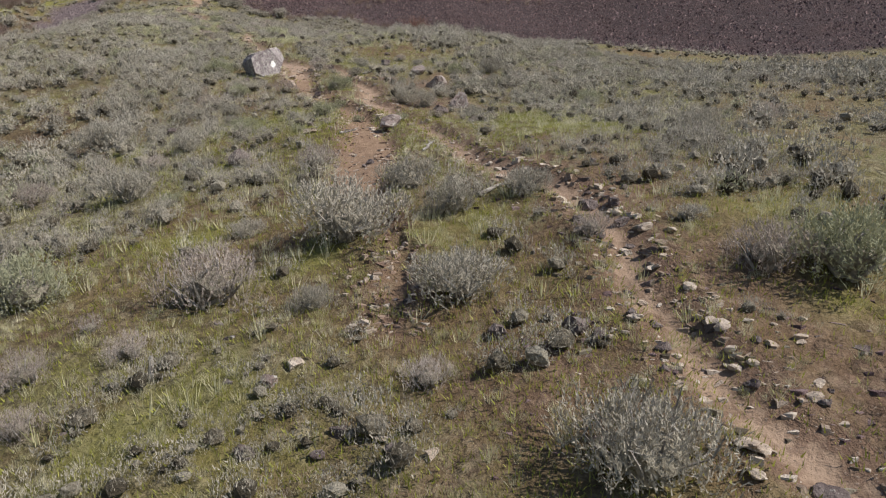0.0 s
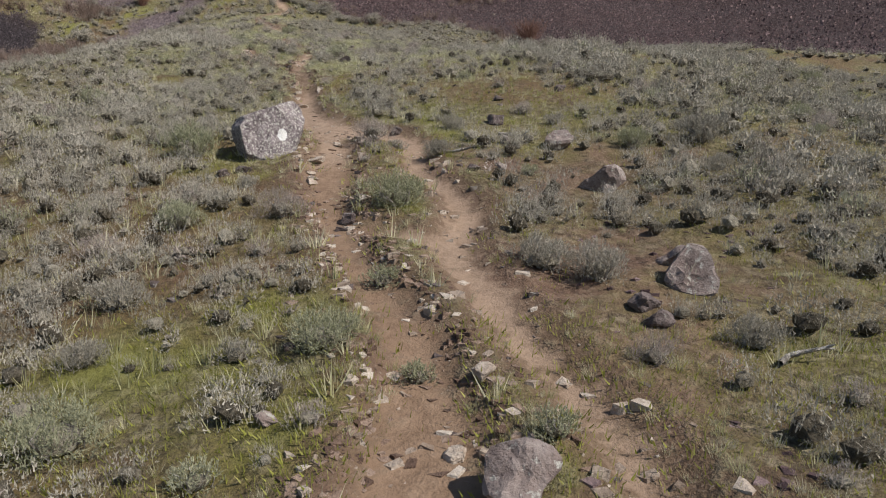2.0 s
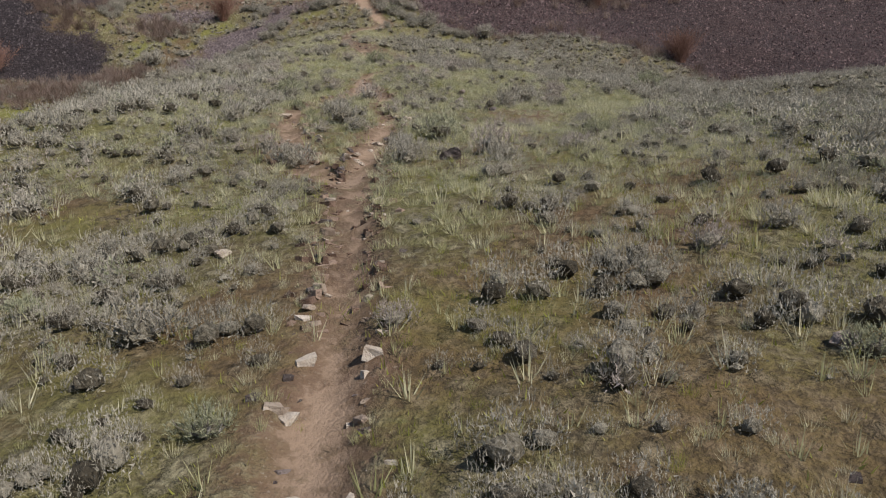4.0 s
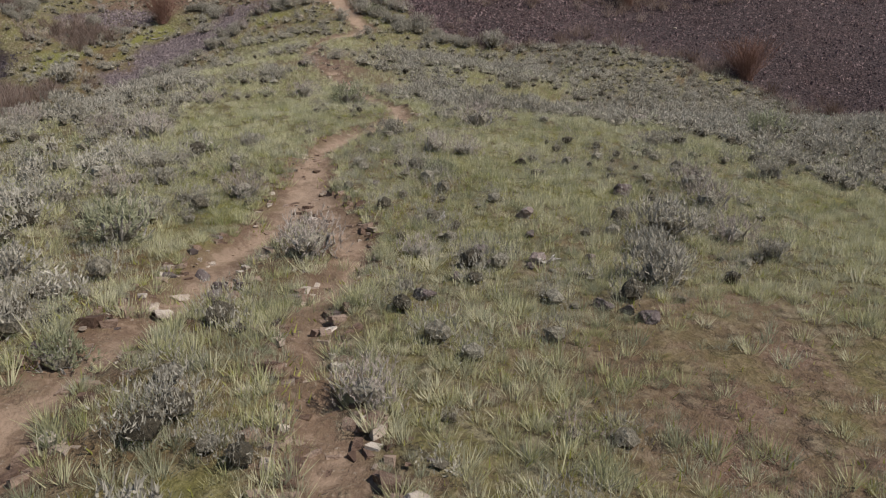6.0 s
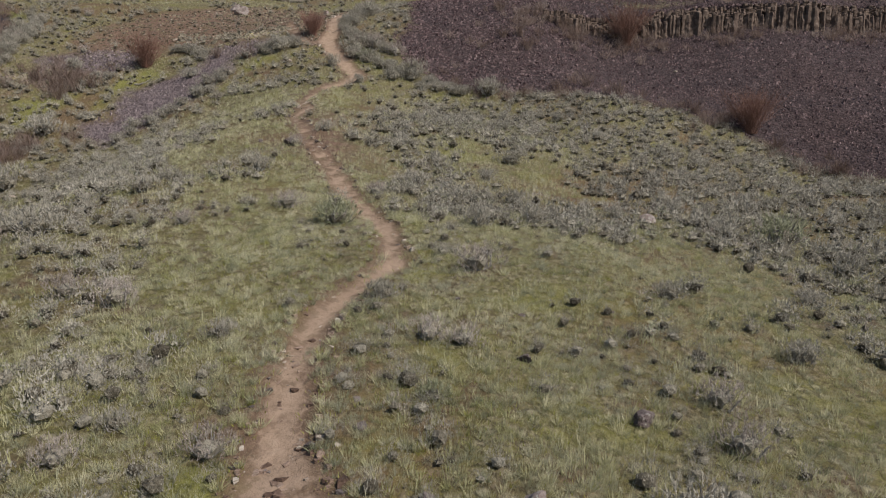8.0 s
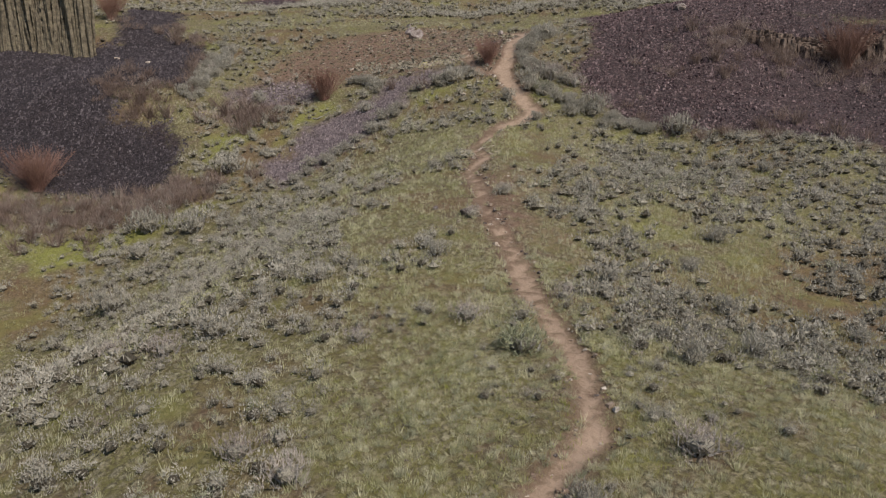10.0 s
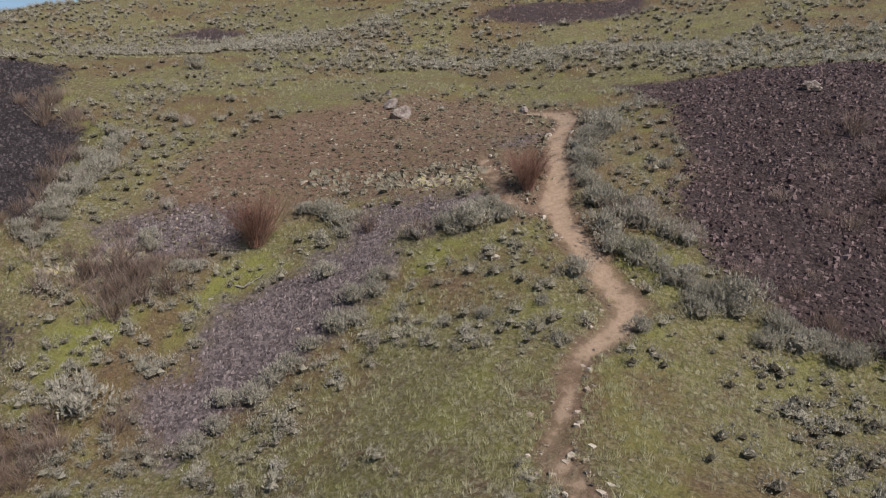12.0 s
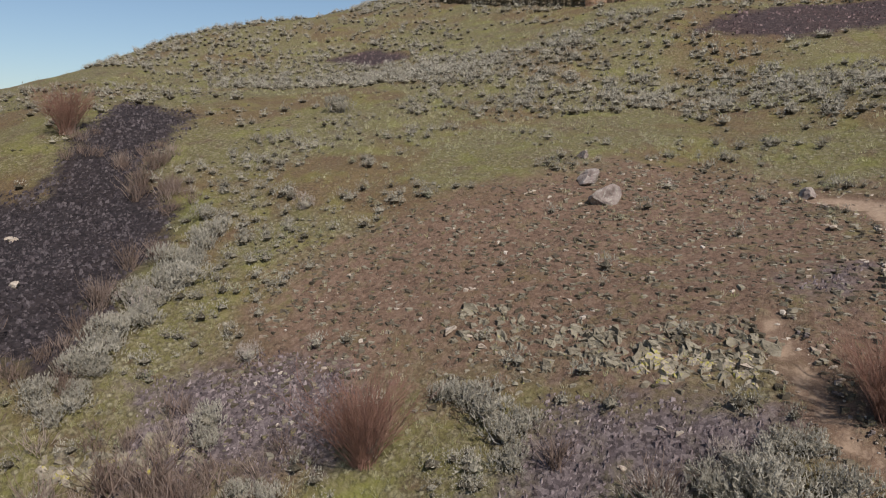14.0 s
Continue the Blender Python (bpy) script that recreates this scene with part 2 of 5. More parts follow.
KNOLL_ROCK = stone_material("brown_outcrop_rock", (0.065, 0.052, 0.036), (0.125, 0.102, 0.074), (0.23, 0.20, 0.15), (0.24, 0.215, 0.09), 2.0, 0.6)
BROWN_CLIFF = stone_material("brown_basalt", (0.045, 0.032, 0.026), (0.105, 0.073, 0.057), (0.19, 0.142, 0.11), None, 2.6)
RUST_CLIFF = stone_material("rusty_basalt", (0.07, 0.04, 0.027), (0.17, 0.10, 0.064), (0.29, 0.20, 0.135), None, 0.9)

# ---- the lie of the land ----
# a slope of the whole hillside, and broad swells, spurs and hollows upon it: middle x, y, reach, height
SLOPE = (-0.4542, 0.0117, 0.266)
HILLS = [
    (-78, 168, 30, 5.82), (-114, 186, 30, 6.58), (-6, 204, 30, 3.87), (66, 150, 30, 2.14), (84, -12, 30, -5.54), (-60, 204, 30, 4.09),
    (-150, 204, 30, -3.99), (48, 186, 30, 2.16), (-106.8, 99.6, 18, 7.46), (55.2, 67.2, 18, -7.02), (-128.4, 132, 18, 4.53),
    (-117.6, 175.2, 18, 4.07), (-96, 67.2, 18, 3.58), (-44.4, 62.4, 11, -6.55), (-4.8, 75.6, 11, -4.96), (15, 88.8, 11, -5.7),
    (-77.4, 95.4, 11, 3.92), (21.6, 55.8, 11, -5.16), (-37.8, 36, 11, -2.33), (-64.2, 115.2, 11, 2.25), (34.8, 82.2, 11, -3.5), (-118, 131, 14, 3.6),
]
KNOLLS = [
    (-5, 50, 7, -1.11), (-50, 100, 7, 1.5), (-30, 110, 7, 0.1), (-20, 105, 7, 2.09), (-35, 120, 7, 1.14), (-55, 135, 7, 2.19), (-20, 85, 5, -2.61),
    (5, 10, 5, 1.26), (-40, 80, 5, -1.9), (-35, 130, 5, -1.26), (-10, 95, 5, -2.6), (10, 35, 5, -1.4), (0, 60, 5, -1.7), (-60, 80, 5, 3.25),
    (-30, 65, 5, 1.08),
]
HOLLOWS = [
    (0, 35, 5, 0.77), (-55, 75, 5, -2.3), (-15, 15, 5, -1.56), (-30, 85, 5, -0.69), (-15, 65, 5, -0.54), (-35, 95, 5, 1), (0, 85, 5, -2.42),
    (-25, 95, 5, -0.46), (-30, 55, 5, 0.83), (-20, 40, 5, 0.87), (-10, 25, 5, 0.4), (-5, 15, 5, 0.39), (-50, 125, 5, -1.57), (-60, 95, 5, 0.88),
]


def soft_step(v, lo, hi):
    t = np.clip((v - lo) / (hi - lo), 0, 1)
    return t * t * (3 - 2 * t)


def lattice_noise(x, y, size, seed):
    """Smooth noise of -1 to 1 whose lumps are size metres across."""
    u, v = np.asarray(x, float) / size, np.asarray(y, float) / size
    i, j = np.floor(u), np.floor(v)
    f, g = u - i, v - j
    f, g = f * f * (3 - 2 * f), g * g * (3 - 2 * g)

    def corner(a, b):
        h = np.sin(a * 127.1 + b * 311.7 + seed * 74.7) * 43758.5453
        return 2 * (h - np.floor(h)) - 1

    return (corner(i, j) * (1 - f) + corner(i + 1, j) * f) * (1 - g) + (corner(i, j + 1) * (1 - f) + corner(i + 1, j + 1) * f) * g


def broad_land(x, y):
    x, y = np.asarray(x, float), np.asarray(y, float)
    yy = np.where(y > 200, 200 + 40 * (1 - np.exp(-(np.maximum(y, 200) - 200) / 40)), np.maximum(y, -60))
    z = SLOPE[0] + SLOPE[1] * np.clip(x, -200, 200) + SLOPE[2] * yy
    for a, b, r, h in HILLS + KNOLLS + HOLLOWS:
        z = z + h * np.exp(-((x - a) ** 2 + (y - b) ** 2) / (2 * r * r))
    e = np.maximum(0, -x - (111 + 0.32 * (np.clip(y, 0, 240) - 90)))
    return z - 0.3 * np.minimum(e * e / (e + 6), 90)


# the paths: x, y, half the width
PATH_MAIN = [(4.2, 1.5, 0.22), (3.0, 4.9, 0.22), (2.5, 5.8, 0.2), (2.3, 6.8, 0.2), (2.1, 7.5, 0.19), (2.2, 8.5, 0.2), (1.8, 10.0, 0.2), (1.3, 10.9, 0.2),
             (0.7, 12.0, 0.18), (0.3, 14.0, 0.18), (-0.1, 15.6, 0.2), (-0.4, 16.8, 0.22), (-0.8, 17.8, 0.22), (-1.5, 19.1, 0.24), (-2.2, 20.7, 0.3),
             (-2.1, 21.8, 0.22), (-2.5, 22.8, 0.22), (-3.1, 23.6, 0.24), (-3.3, 24.6, 0.24), (-3.5, 25.35, 0.3), (-4.1, 25.95, 0.38), (-4.9, 26.25, 0.45),
             (-5.6, 26.7, 0.5), (-6.3, 27.7, 0.4), (-6.8, 29.0, 0.28), (-7.1, 29.9, 0.24), (-7.4, 30.9, 0.18)]
PATH_SPUR = [(-7.4, 30.9, 0.18), (-8.3, 33.2, 0.16), (-9.5, 36.2, 0.22), (-10.5, 39.3, 0.28), (-10.8, 41.0, 0.26), (-11.2, 42.2, 0.22), (-11.9, 43.3, 0.14),
             (-12.5, 44.3, 0.12), (-12.7, 45.2, 0.2), (-13.0, 46.8, 0.22), (-14.1, 48.4, 0.24), (-14.8, 48.9, 0.36), (-15.1, 49.9, 0.36), (-15.6, 51.2, 0.32),
             (-15.95, 53.0, 0.3), (-15.8, 54.8, 0.28), (-15.5, 56.5, 0.34), (-16.4, 58.7, 0.3), (-17.8, 60.9, 0.32), (-19.2, 62.7, 0.36), (-20.1, 64.1, 0.38),
             (-21.0, 65.6, 0.34), (-22.7, 67.7, 0.26), (-24.1, 69.5, 0.24), (-24.8, 71.2, 0.28), (-26.7, 73.7, 0.34)]
PATH_UPPER = [(-26.7, 73.7, 0.34), (-27.1, 76.8, 0.3), (-28.5, 78.2, 0.3), (-28.9, 80.8, 0.26), (-29.2, 82.6, 0.26), (-28.7, 84.2, 0.4), (-28.2, 85.5, 0.46),
              (-28.2, 86.5, 0.52), (-29.1, 87.3, 0.54), (-30.1, 88.4, 0.54), (-31.3, 89.6, 0.54), (-32.4, 91.2, 0.58), (-32.6, 93.1, 0.58), (-33.3, 94.8, 0.48),
              (-33.9, 96.8, 0.42), (-34.2, 99.3, 0.46), (-34.6, 101.5, 0.54), (-35.6, 103.4, 0.62), (-37.8, 104.0, 0.34), (-39.0, 104.1, 0.1)]
PATH_STONY = [(-0.5, 7.2, -0.1), (-0.5, 8.0, 0.16), (-0.5, 8.8, 0.0), (-0.9, 10.2, 0.05), (-1.2, 11.4, 0.3), (-1.4, 12.2, 0.45), (-1.3, 13.2, 0.55), (-1.4, 14.3, 0.6), (-1.6, 15.6, 0.5), (-1.9, 17.2, 0.42),
              (-2.2, 18.3, 0.3), (-3.0, 19.8, 0.2), (-3.8, 21.4, 0.24), (-4.2, 22.3, 0.3), (-4.5, 23.4, 0.42), (-4.8, 24.3, 0.4), (-5.0, 25.2, 0.36), (-5.5, 26.5, 0.4)]
PATH_CROSS = [(-2.2, 20.7, 0.26), (-3.0, 21.1, 0.16), (-3.8, 21.4, 0.2)]
PATH_WEST = [(-9.5, 36.2, 0.2), (-11.2, 37.4, 0.26), (-11.9, 38.6, 0.26), (-12.4, 39.5, 0.26), (-13.0, 40.4, 0.26), (-13.6, 41.6, 0.28), (-14.0, 42.8, 0.2), (-14.0, 44.2, 0.24),
             (-14.3, 45.6, 0.26), (-14.5, 46.4, 0.26), (-14.4, 47.5, 0.26), (-14.8, 48.9, 0.26)]
PATH_FORK = [(-32.3, 90.6, 0.2), (-33.4, 90.3, 0.2), (-34.3, 90.8, 0.28), (-35.3, 91.9, 0.32), (-36.5, 93.6, 0.3), (-37.0, 94.6, 0.1)]
PATHS = [PATH_MAIN, PATH_SPUR, PATH_UPPER, PATH_STONY, PATH_CROSS, PATH_WEST, PATH_FORK]


def path_gap(x, y, lines=PATHS):
    """How far a place lies outside the edge of the nearest path; less than 0 on it."""
    best = np.full(np.shape(x), 9.0)
    for line in lines:
        for (ax, ay, aw), (bx, by, bw) in zip(line, line[1:]):
            dx, dy = bx - ax, by - ay
            t = np.clip(((x - ax) * dx + (y - ay) * dy) / (dx * dx + dy * dy), 0, 1)
            best = np.minimum(best, np.hypot(x - ax - t * dx, y - ay - t * dy) - (aw + t * (bw - aw)))
    return best


# what covers the slopes, as outlines in the plan
SCREES = [
    [(-27.5, 92.5), (-25.8, 89.6), (-22.0, 87.8), (-16, 88.0), (-9, 87.4), (-3, 86.8), (2.5, 83.5), (10, 79), (24, 77), (48, 79), (120, 90), (120, 118), (40, 112), (6, 103), (-10, 101), (-16, 103), (-23.5, 107), (-30, 109), (-33, 109.5), (-29.0, 103), (-27.7, 97)],
    [(-59, 71.0), (-55.5, 72.5), (-49.5, 76.0), (-51.6, 79.2), (-54, 79.8), (-57, 78.2), (-58.6, 80.2), (-54.9, 83.6), (-58.2, 87.4), (-61.6, 92.0), (-66, 92.5), (-69.5, 95), (-73, 100), (-80, 99), (-76, 94), (-70.5, 89), (-79, 85), (-84, 78), (-75, 68)],
    [(-53, 132), (-49, 144), (-38, 151), (-37.5, 142), (-46, 133.5)],
    [(-25, 101), (-29, 104), (-33.5, 110), (-26, 111), (-12, 109), (4, 106), (-4, 101)],
    [(-92, 128), (-84, 127), (-82, 132), (-90, 134)],
]
GRAVELS = [
    [(-39.0, 90.2), (-37.4, 90.9), (-35.5, 90.3), (-35.5, 89.0), (-37.4, 88.6), (-38.8, 89.0)], [(-36.6, 95.4), (-36.2, 97.2), (-35.2, 97.4), (-35.2, 95.6)],
    [(-44.7, 79.0), (-43.7, 81.2), (-44.5, 83.4), (-42.4, 85.3), (-41.0, 87.6), (-41.2, 89.9), (-39.0, 89.8), (-37.8, 86.6), (-38.6, 84.1), (-39.4, 81.8), (-41.4, 77.6)],
    [(-53.0, 85.2), (-50.4, 88.2), (-46.8, 88.6), (-45.6, 86.4), (-48.5, 84.6), (-50.8, 82.6)],
]
BARE = SCREES + GRAVELS
# bare brown soil on the knoll, and beside the path
KNOLL_SOILS = [
    [(-51.5, 85.5), (-53.8, 92.0), (-50.5, 99), (-46.5, 106.0), (-39, 105.5), (-35.3, 101.5), (-34.2, 97), (-35.2, 93.5), (-37.1, 90.7), (-40.7, 89.8), (-45.3, 89.5), (-46, 87), (-48.3, 84.5), (-51.5, 81.5)],
    [(-31.5, 90.5), (-32, 97), (-33.5, 103), (-36.5, 105.5), (-36.2, 95), (-37.2, 94.5), (-35, 90.5), (-33, 89.8)],
]
SOILS = KNOLL_SOILS + [
    [(-2.9, 23.4), (-2.3, 24.6), (-0.8, 25.2), (0.8, 25.0), (0.6, 23.0), (-1.4, 22.2)], [(1.2, 10.2), (3.0, 12.4), (3.6, 11.6), (2.4, 9.8)],
    [(2.0, 9.5), (0.6, 13), (0.1, 16.0), (-0.6, 19), (-1.4, 20.6), (-0.4, 20.6), (0.7, 17), (1.3, 13), (2.5, 10), (3.0, 6.8), (2.8, 5.6)],
    [(-10.2, 45.0), (-9.8, 46.4), (-8.2, 47.0), (-6.8, 46.2), (-6.6, 44.0), (-9, 43)],
    [(2.9, 5.0), (2.7, 6.6), (2.5, 8.0), (3.6, 8.4), (4.4, 6.6), (4.6, 4.6)], [(0.5, 5.6), (0.7, 6.8), (1.3, 7.0), (1.4, 5.8)],
    [(-1.6, 19.4), (-1.5, 21.2), (0.2, 22.0), (1.6, 21.6), (1.6, 19.8), (0.2, 19.2)],
    [(-20.5, 67.0), (-24.5, 75), (-26, 73.5), (-23, 67.2)],
]
LUSH = [
    [(-46.0, 84.3), (-45.6, 85.9), (-43.9, 86.6), (-42.9, 85.8), (-44.4, 83.6), (-45.2, 81.8)],
    [(-37.4, 86.6), (-36.4, 88.3), (-33.8, 88.8), (-34.2, 87.6), (-35.6, 87.0), (-36.6, 85.6)],
    [(-29.5, 87.9), (-28.6, 88.6), (-27.2, 89.2), (-27.8, 87.6)],
    [(-51.0, 80.0), (-48.0, 82.6), (-46.4, 81.4), (-48.4, 78.4)],
    [(-27.3, 94.6), (-26.3, 95.6), (-25.6, 94.4), (-26.6, 93.6)],
    [(-16.0, 91.4), (-15.5, 92.8), (-14.9, 91.4)],
    [(3.4, 9.4), (5.2, 9.8), (5.4, 7.2), (3.8, 7.4)],
    [(-54, 68), (-46, 74.5), (-43.5, 75.8), (-45, 72.5), (-50, 66.5)],
    [(-64.5, 92.5), (-61.5, 93.4), (-59.0, 90.0), (-61.5, 90.6)],
]


def inside_by(x, y, ring):
    """Metres by which a place lies inside the outline; less than 0 outside."""
    near = np.full(np.shape(x), 1e9)
    odd = np.zeros(np.shape(x), bool)
    for (ax, ay), (bx, by) in zip(ring, ring[1:] + ring[:1]):
        dx, dy = bx - ax, by - ay
        t = np.clip(((x - ax) * dx + (y - ay) * dy) / (dx * dx + dy * dy), 0, 1)
        near = np.minimum(near, np.hypot(x - ax - t * dx, y - ay - t * dy))
        odd ^= ((ay > y) != (by > y)) & (x < (bx - ax) * (y - ay) / (by - ay + 1e-12) + ax)
    return np.where(odd, near, -near)


def cover(x, y, rings):
    best = np.full(np.shape(x), -6.0)
    for ring in rings:
        best = np.maximum(best, inside_by(x, y, ring))
    return np.clip(best, -6, 6)


# single tufts of moss and young grass: middle x, y, reach
MOSS = [(4.1, 7, 0.6), (-1.6, 9.1, 0.5), (0.5, 9.4, 0.5), (-3.7, 10.2, 0.5), (2.2, 11.1, 0.4), (-1.9, 11.4, 0.4), (0.5, 15.7, 0.6), (-7, 16.2, 0.7),
        (-2.8, 17.1, 0.6), (-4.8, 18, 0.4), (0.8, 18.6, 0.5), (-3.8, 18.9, 0.4), (-0, 19.8, 0.5), (-3.1, 21.7, 0.5), (-2.2, 23.2, 0.4), (-5.6, 23.3,
        0.4), (-7, 23.9, 0.7), (-4.2, 24.3, 0.6), (-1.1, 25.1, 0.7), (-3, 25.8, 0.5), (-7.6, 27.3, 0.6), (-3.5, 27.4, 0.5), (-12.6, 39.1, 0.4), (-9.2,
        40, 0.6), (-13.3, 40, 0.4), (-12.4, 40.8, 0.4), (-14, 44.7, 0.4), (-14.8, 46.1, 0.4), (-12.4, 46.9, 0.5), (-15.3, 48, 0.5)]


def moss(x, y):
    """How far a place lies inside the greenest patches; less than 0 outside."""
    best = cover(x, y, LUSH)
    for a, b, r in MOSS:
        best = np.maximum(best, (r - np.hypot(x - a, y - b)) * 1.6)
    return best


# the foot of the basalt wall above the scree
WALL_X = (-20, -16, -12.5, -8, -2, 4, 9, 14, 30, 60)
WALL_Y = (98.6, 98.2, 98.6, 99.6, 99.8, 100.2, 101.4, 102.6, 108, 114)


def land(x, y):
    """The height of the ground."""
    x, y = np.asarray(x, float), np.asarray(y, float)
    z = broad_land(x, y) + 0.10 * lattice_noise(x, y, 2.3, 3) + 0.05 * lattice_noise(x, y, 0.9, 5)
    over = y - np.interp(x, WALL_X, WALL_Y)
    z = z + 1.7 * soft_step(over, -0.1, 0.5) * soft_step(over, 17, 3) * soft_step(x, -20.5, -6)
    gap = path_gap(x, y)
    tread = soft_step(gap, 0.14, -0.12)
    z = z - 0.11 * tread + 0.05 * soft_step(gap, 0.6, 0.2) * soft_step(gap, 0.0, 0.18) + 0.03 * lattice_noise(x, y, 0.45, 8) * (1 - tread)
    return z + 0.05 * lattice_noise(x, y, 1.3, 11) * soft_step(cover(x, y, SCREES), -0.5, 1.0)


def mesh_of(name, verts, faces, mat, smooth=False, woody=None, tone=None):
    """A mesh from arrays of places and of triangles or quads."""
    me = bpy.data.meshes.new(name)
    verts, faces = np.asarray(verts, np.float32), np.asarray(faces, np.int32)
    k = faces.shape[1]
    me.vertices.add(len(verts))
    me.vertices.foreach_set("co", verts.ravel())
    me.loops.add(faces.size)
    me.loops.foreach_set("vertex_index", faces.ravel())
    me.polygons.add(len(faces))
    me.polygons.foreach_set("loop_start", np.arange(0, faces.size, k, dtype=np.int32))
    me.update(calc_edges=True)
    me.materials.append(mat)
    # woody marks the core faces, whose dark colour stands in for inner shade
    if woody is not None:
        me.materials.append(TWIG_SHADE)
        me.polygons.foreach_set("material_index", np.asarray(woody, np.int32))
    me.polygons.foreach_set("use_smooth", np.full(len(faces), smooth))
    if tone is not None:
        me.attributes.new("tone", "FLOAT", "POINT").data.foreach_set("value", np.asarray(tone, np.float32))
    return me


def steps(*runs):
    """Lines of a grid: (from, to, spacing) runs that follow one another."""
    out = []
    for a, b, d in runs:
        out.append(np.linspace(a, b, max(1, round((b - a) / d)), endpoint=False))
    return np.concatenate(out + [np.array([runs[-1][1]])])


gx = steps((-1600, -400, 200), (-400, -150, 25), (-150, -62, 1.2), (-62, -18, 0.6), (-18, -8, 0.34), (-8, 4.4, 0.15), (4.4, 8, 0.34), (8, 30, 0.7), (30, 120, 3), (120, 400, 30), (400, 1600, 200))
gy = steps((-1200, -200, 200), (-200, -20, 20), (-20, 2, 1.5), (2, 31, 0.17), (31, 60, 0.38), (60, 112, 0.55), (112, 190, 1.2), (190, 300, 6), (300, 600, 50), (600, 1800, 200))
mx, my = np.meshgrid(gx, gy)
fx, fy = mx.ravel(), my.ravel()
quad = np.arange(len(gx) * len(gy)).reshape(len(gy), len(gx))
quads = np.stack([quad[:-1, :-1], quad[:-1, 1:], quad[1:, 1:], quad[1:, :-1]], -1).reshape(-1, 4)
sheet = mesh_of("ground", np.stack([fx, fy, land(fx, fy)], 1), quads, GROUND, True)
for key, values in (("path", path_gap(fx, fy)), ("scree", cover(fx, fy, SCREES)), ("stony", path_gap(fx, fy, [PATH_STONY[:-3]])), ("hollow", cover(fx, fy, SCREES[1:2])), ("gravel", cover(fx, fy, GRAVELS)), ("soil", cover(fx, fy, SOILS)), ("lush", moss(fx, fy))):
    sheet.attributes.new(key, "FLOAT", "POINT").data.foreach_set("value", values.astype(np.float32))
tagged(new("ground", sheet), "grassy sagebrush hillside with dusty footpaths and scree", "ground", kind="structure")


# ---- plants ----
def part(name, mesh, parent, label=""):
    ob = new(name, mesh)
    ob.parent = parent
    return tagged(ob, label) if label else ob


def unit(v):
    return v / np.maximum(np.linalg.norm(v, axis=-1, keepdims=True), 1e-9)


def blades(rng, base, way, length, width, facing=None):
    """Narrow tapered triangles from base along way; with facing, their flats turn about that way."""
    n = len(base)
    side = unit(np.cross(way, unit(rng.normal(size=(n, 3)) if facing is None else facing + rng.normal(size=(n, 3)) * 0.35))) * width[:, None] * 0.5
    v = np.stack([base - side, base + side, base + way * length[:, None]], 1).reshape(-1, 3)
    return v, np.arange(3 * n).reshape(n, 3)


def lump(rng, middle, radii, detail):
    """An uneven solid ball for a bush's shaded, twiggy inside; with no detail an eight-sided one."""
    if detail == 0:
        v = np.array([(1, 0, 0), (0, 1, 0), (-1, 0, 0), (0, -1, 0), (0, 0, 1), (0, 0, -1)], float)
        f = np.array([(0, 1, 4), (1, 2, 4), (2, 3, 4), (3, 0, 4), (1, 0, 5), (2, 1, 5), (3, 2, 5), (0, 3, 5)])
    else:
        bm = bmesh.new()
        bmesh.ops.create_icosphere(bm, subdivisions=detail, radius=1.0)
        v = np.array([p.co[:] for p in bm.verts])
        f = np.array([[p.index for p in q.verts] for q in bm.faces])
        bm.free()
    return v * rng.uniform(0.72, 1.12, len(v))[:, None] * radii + middle, f


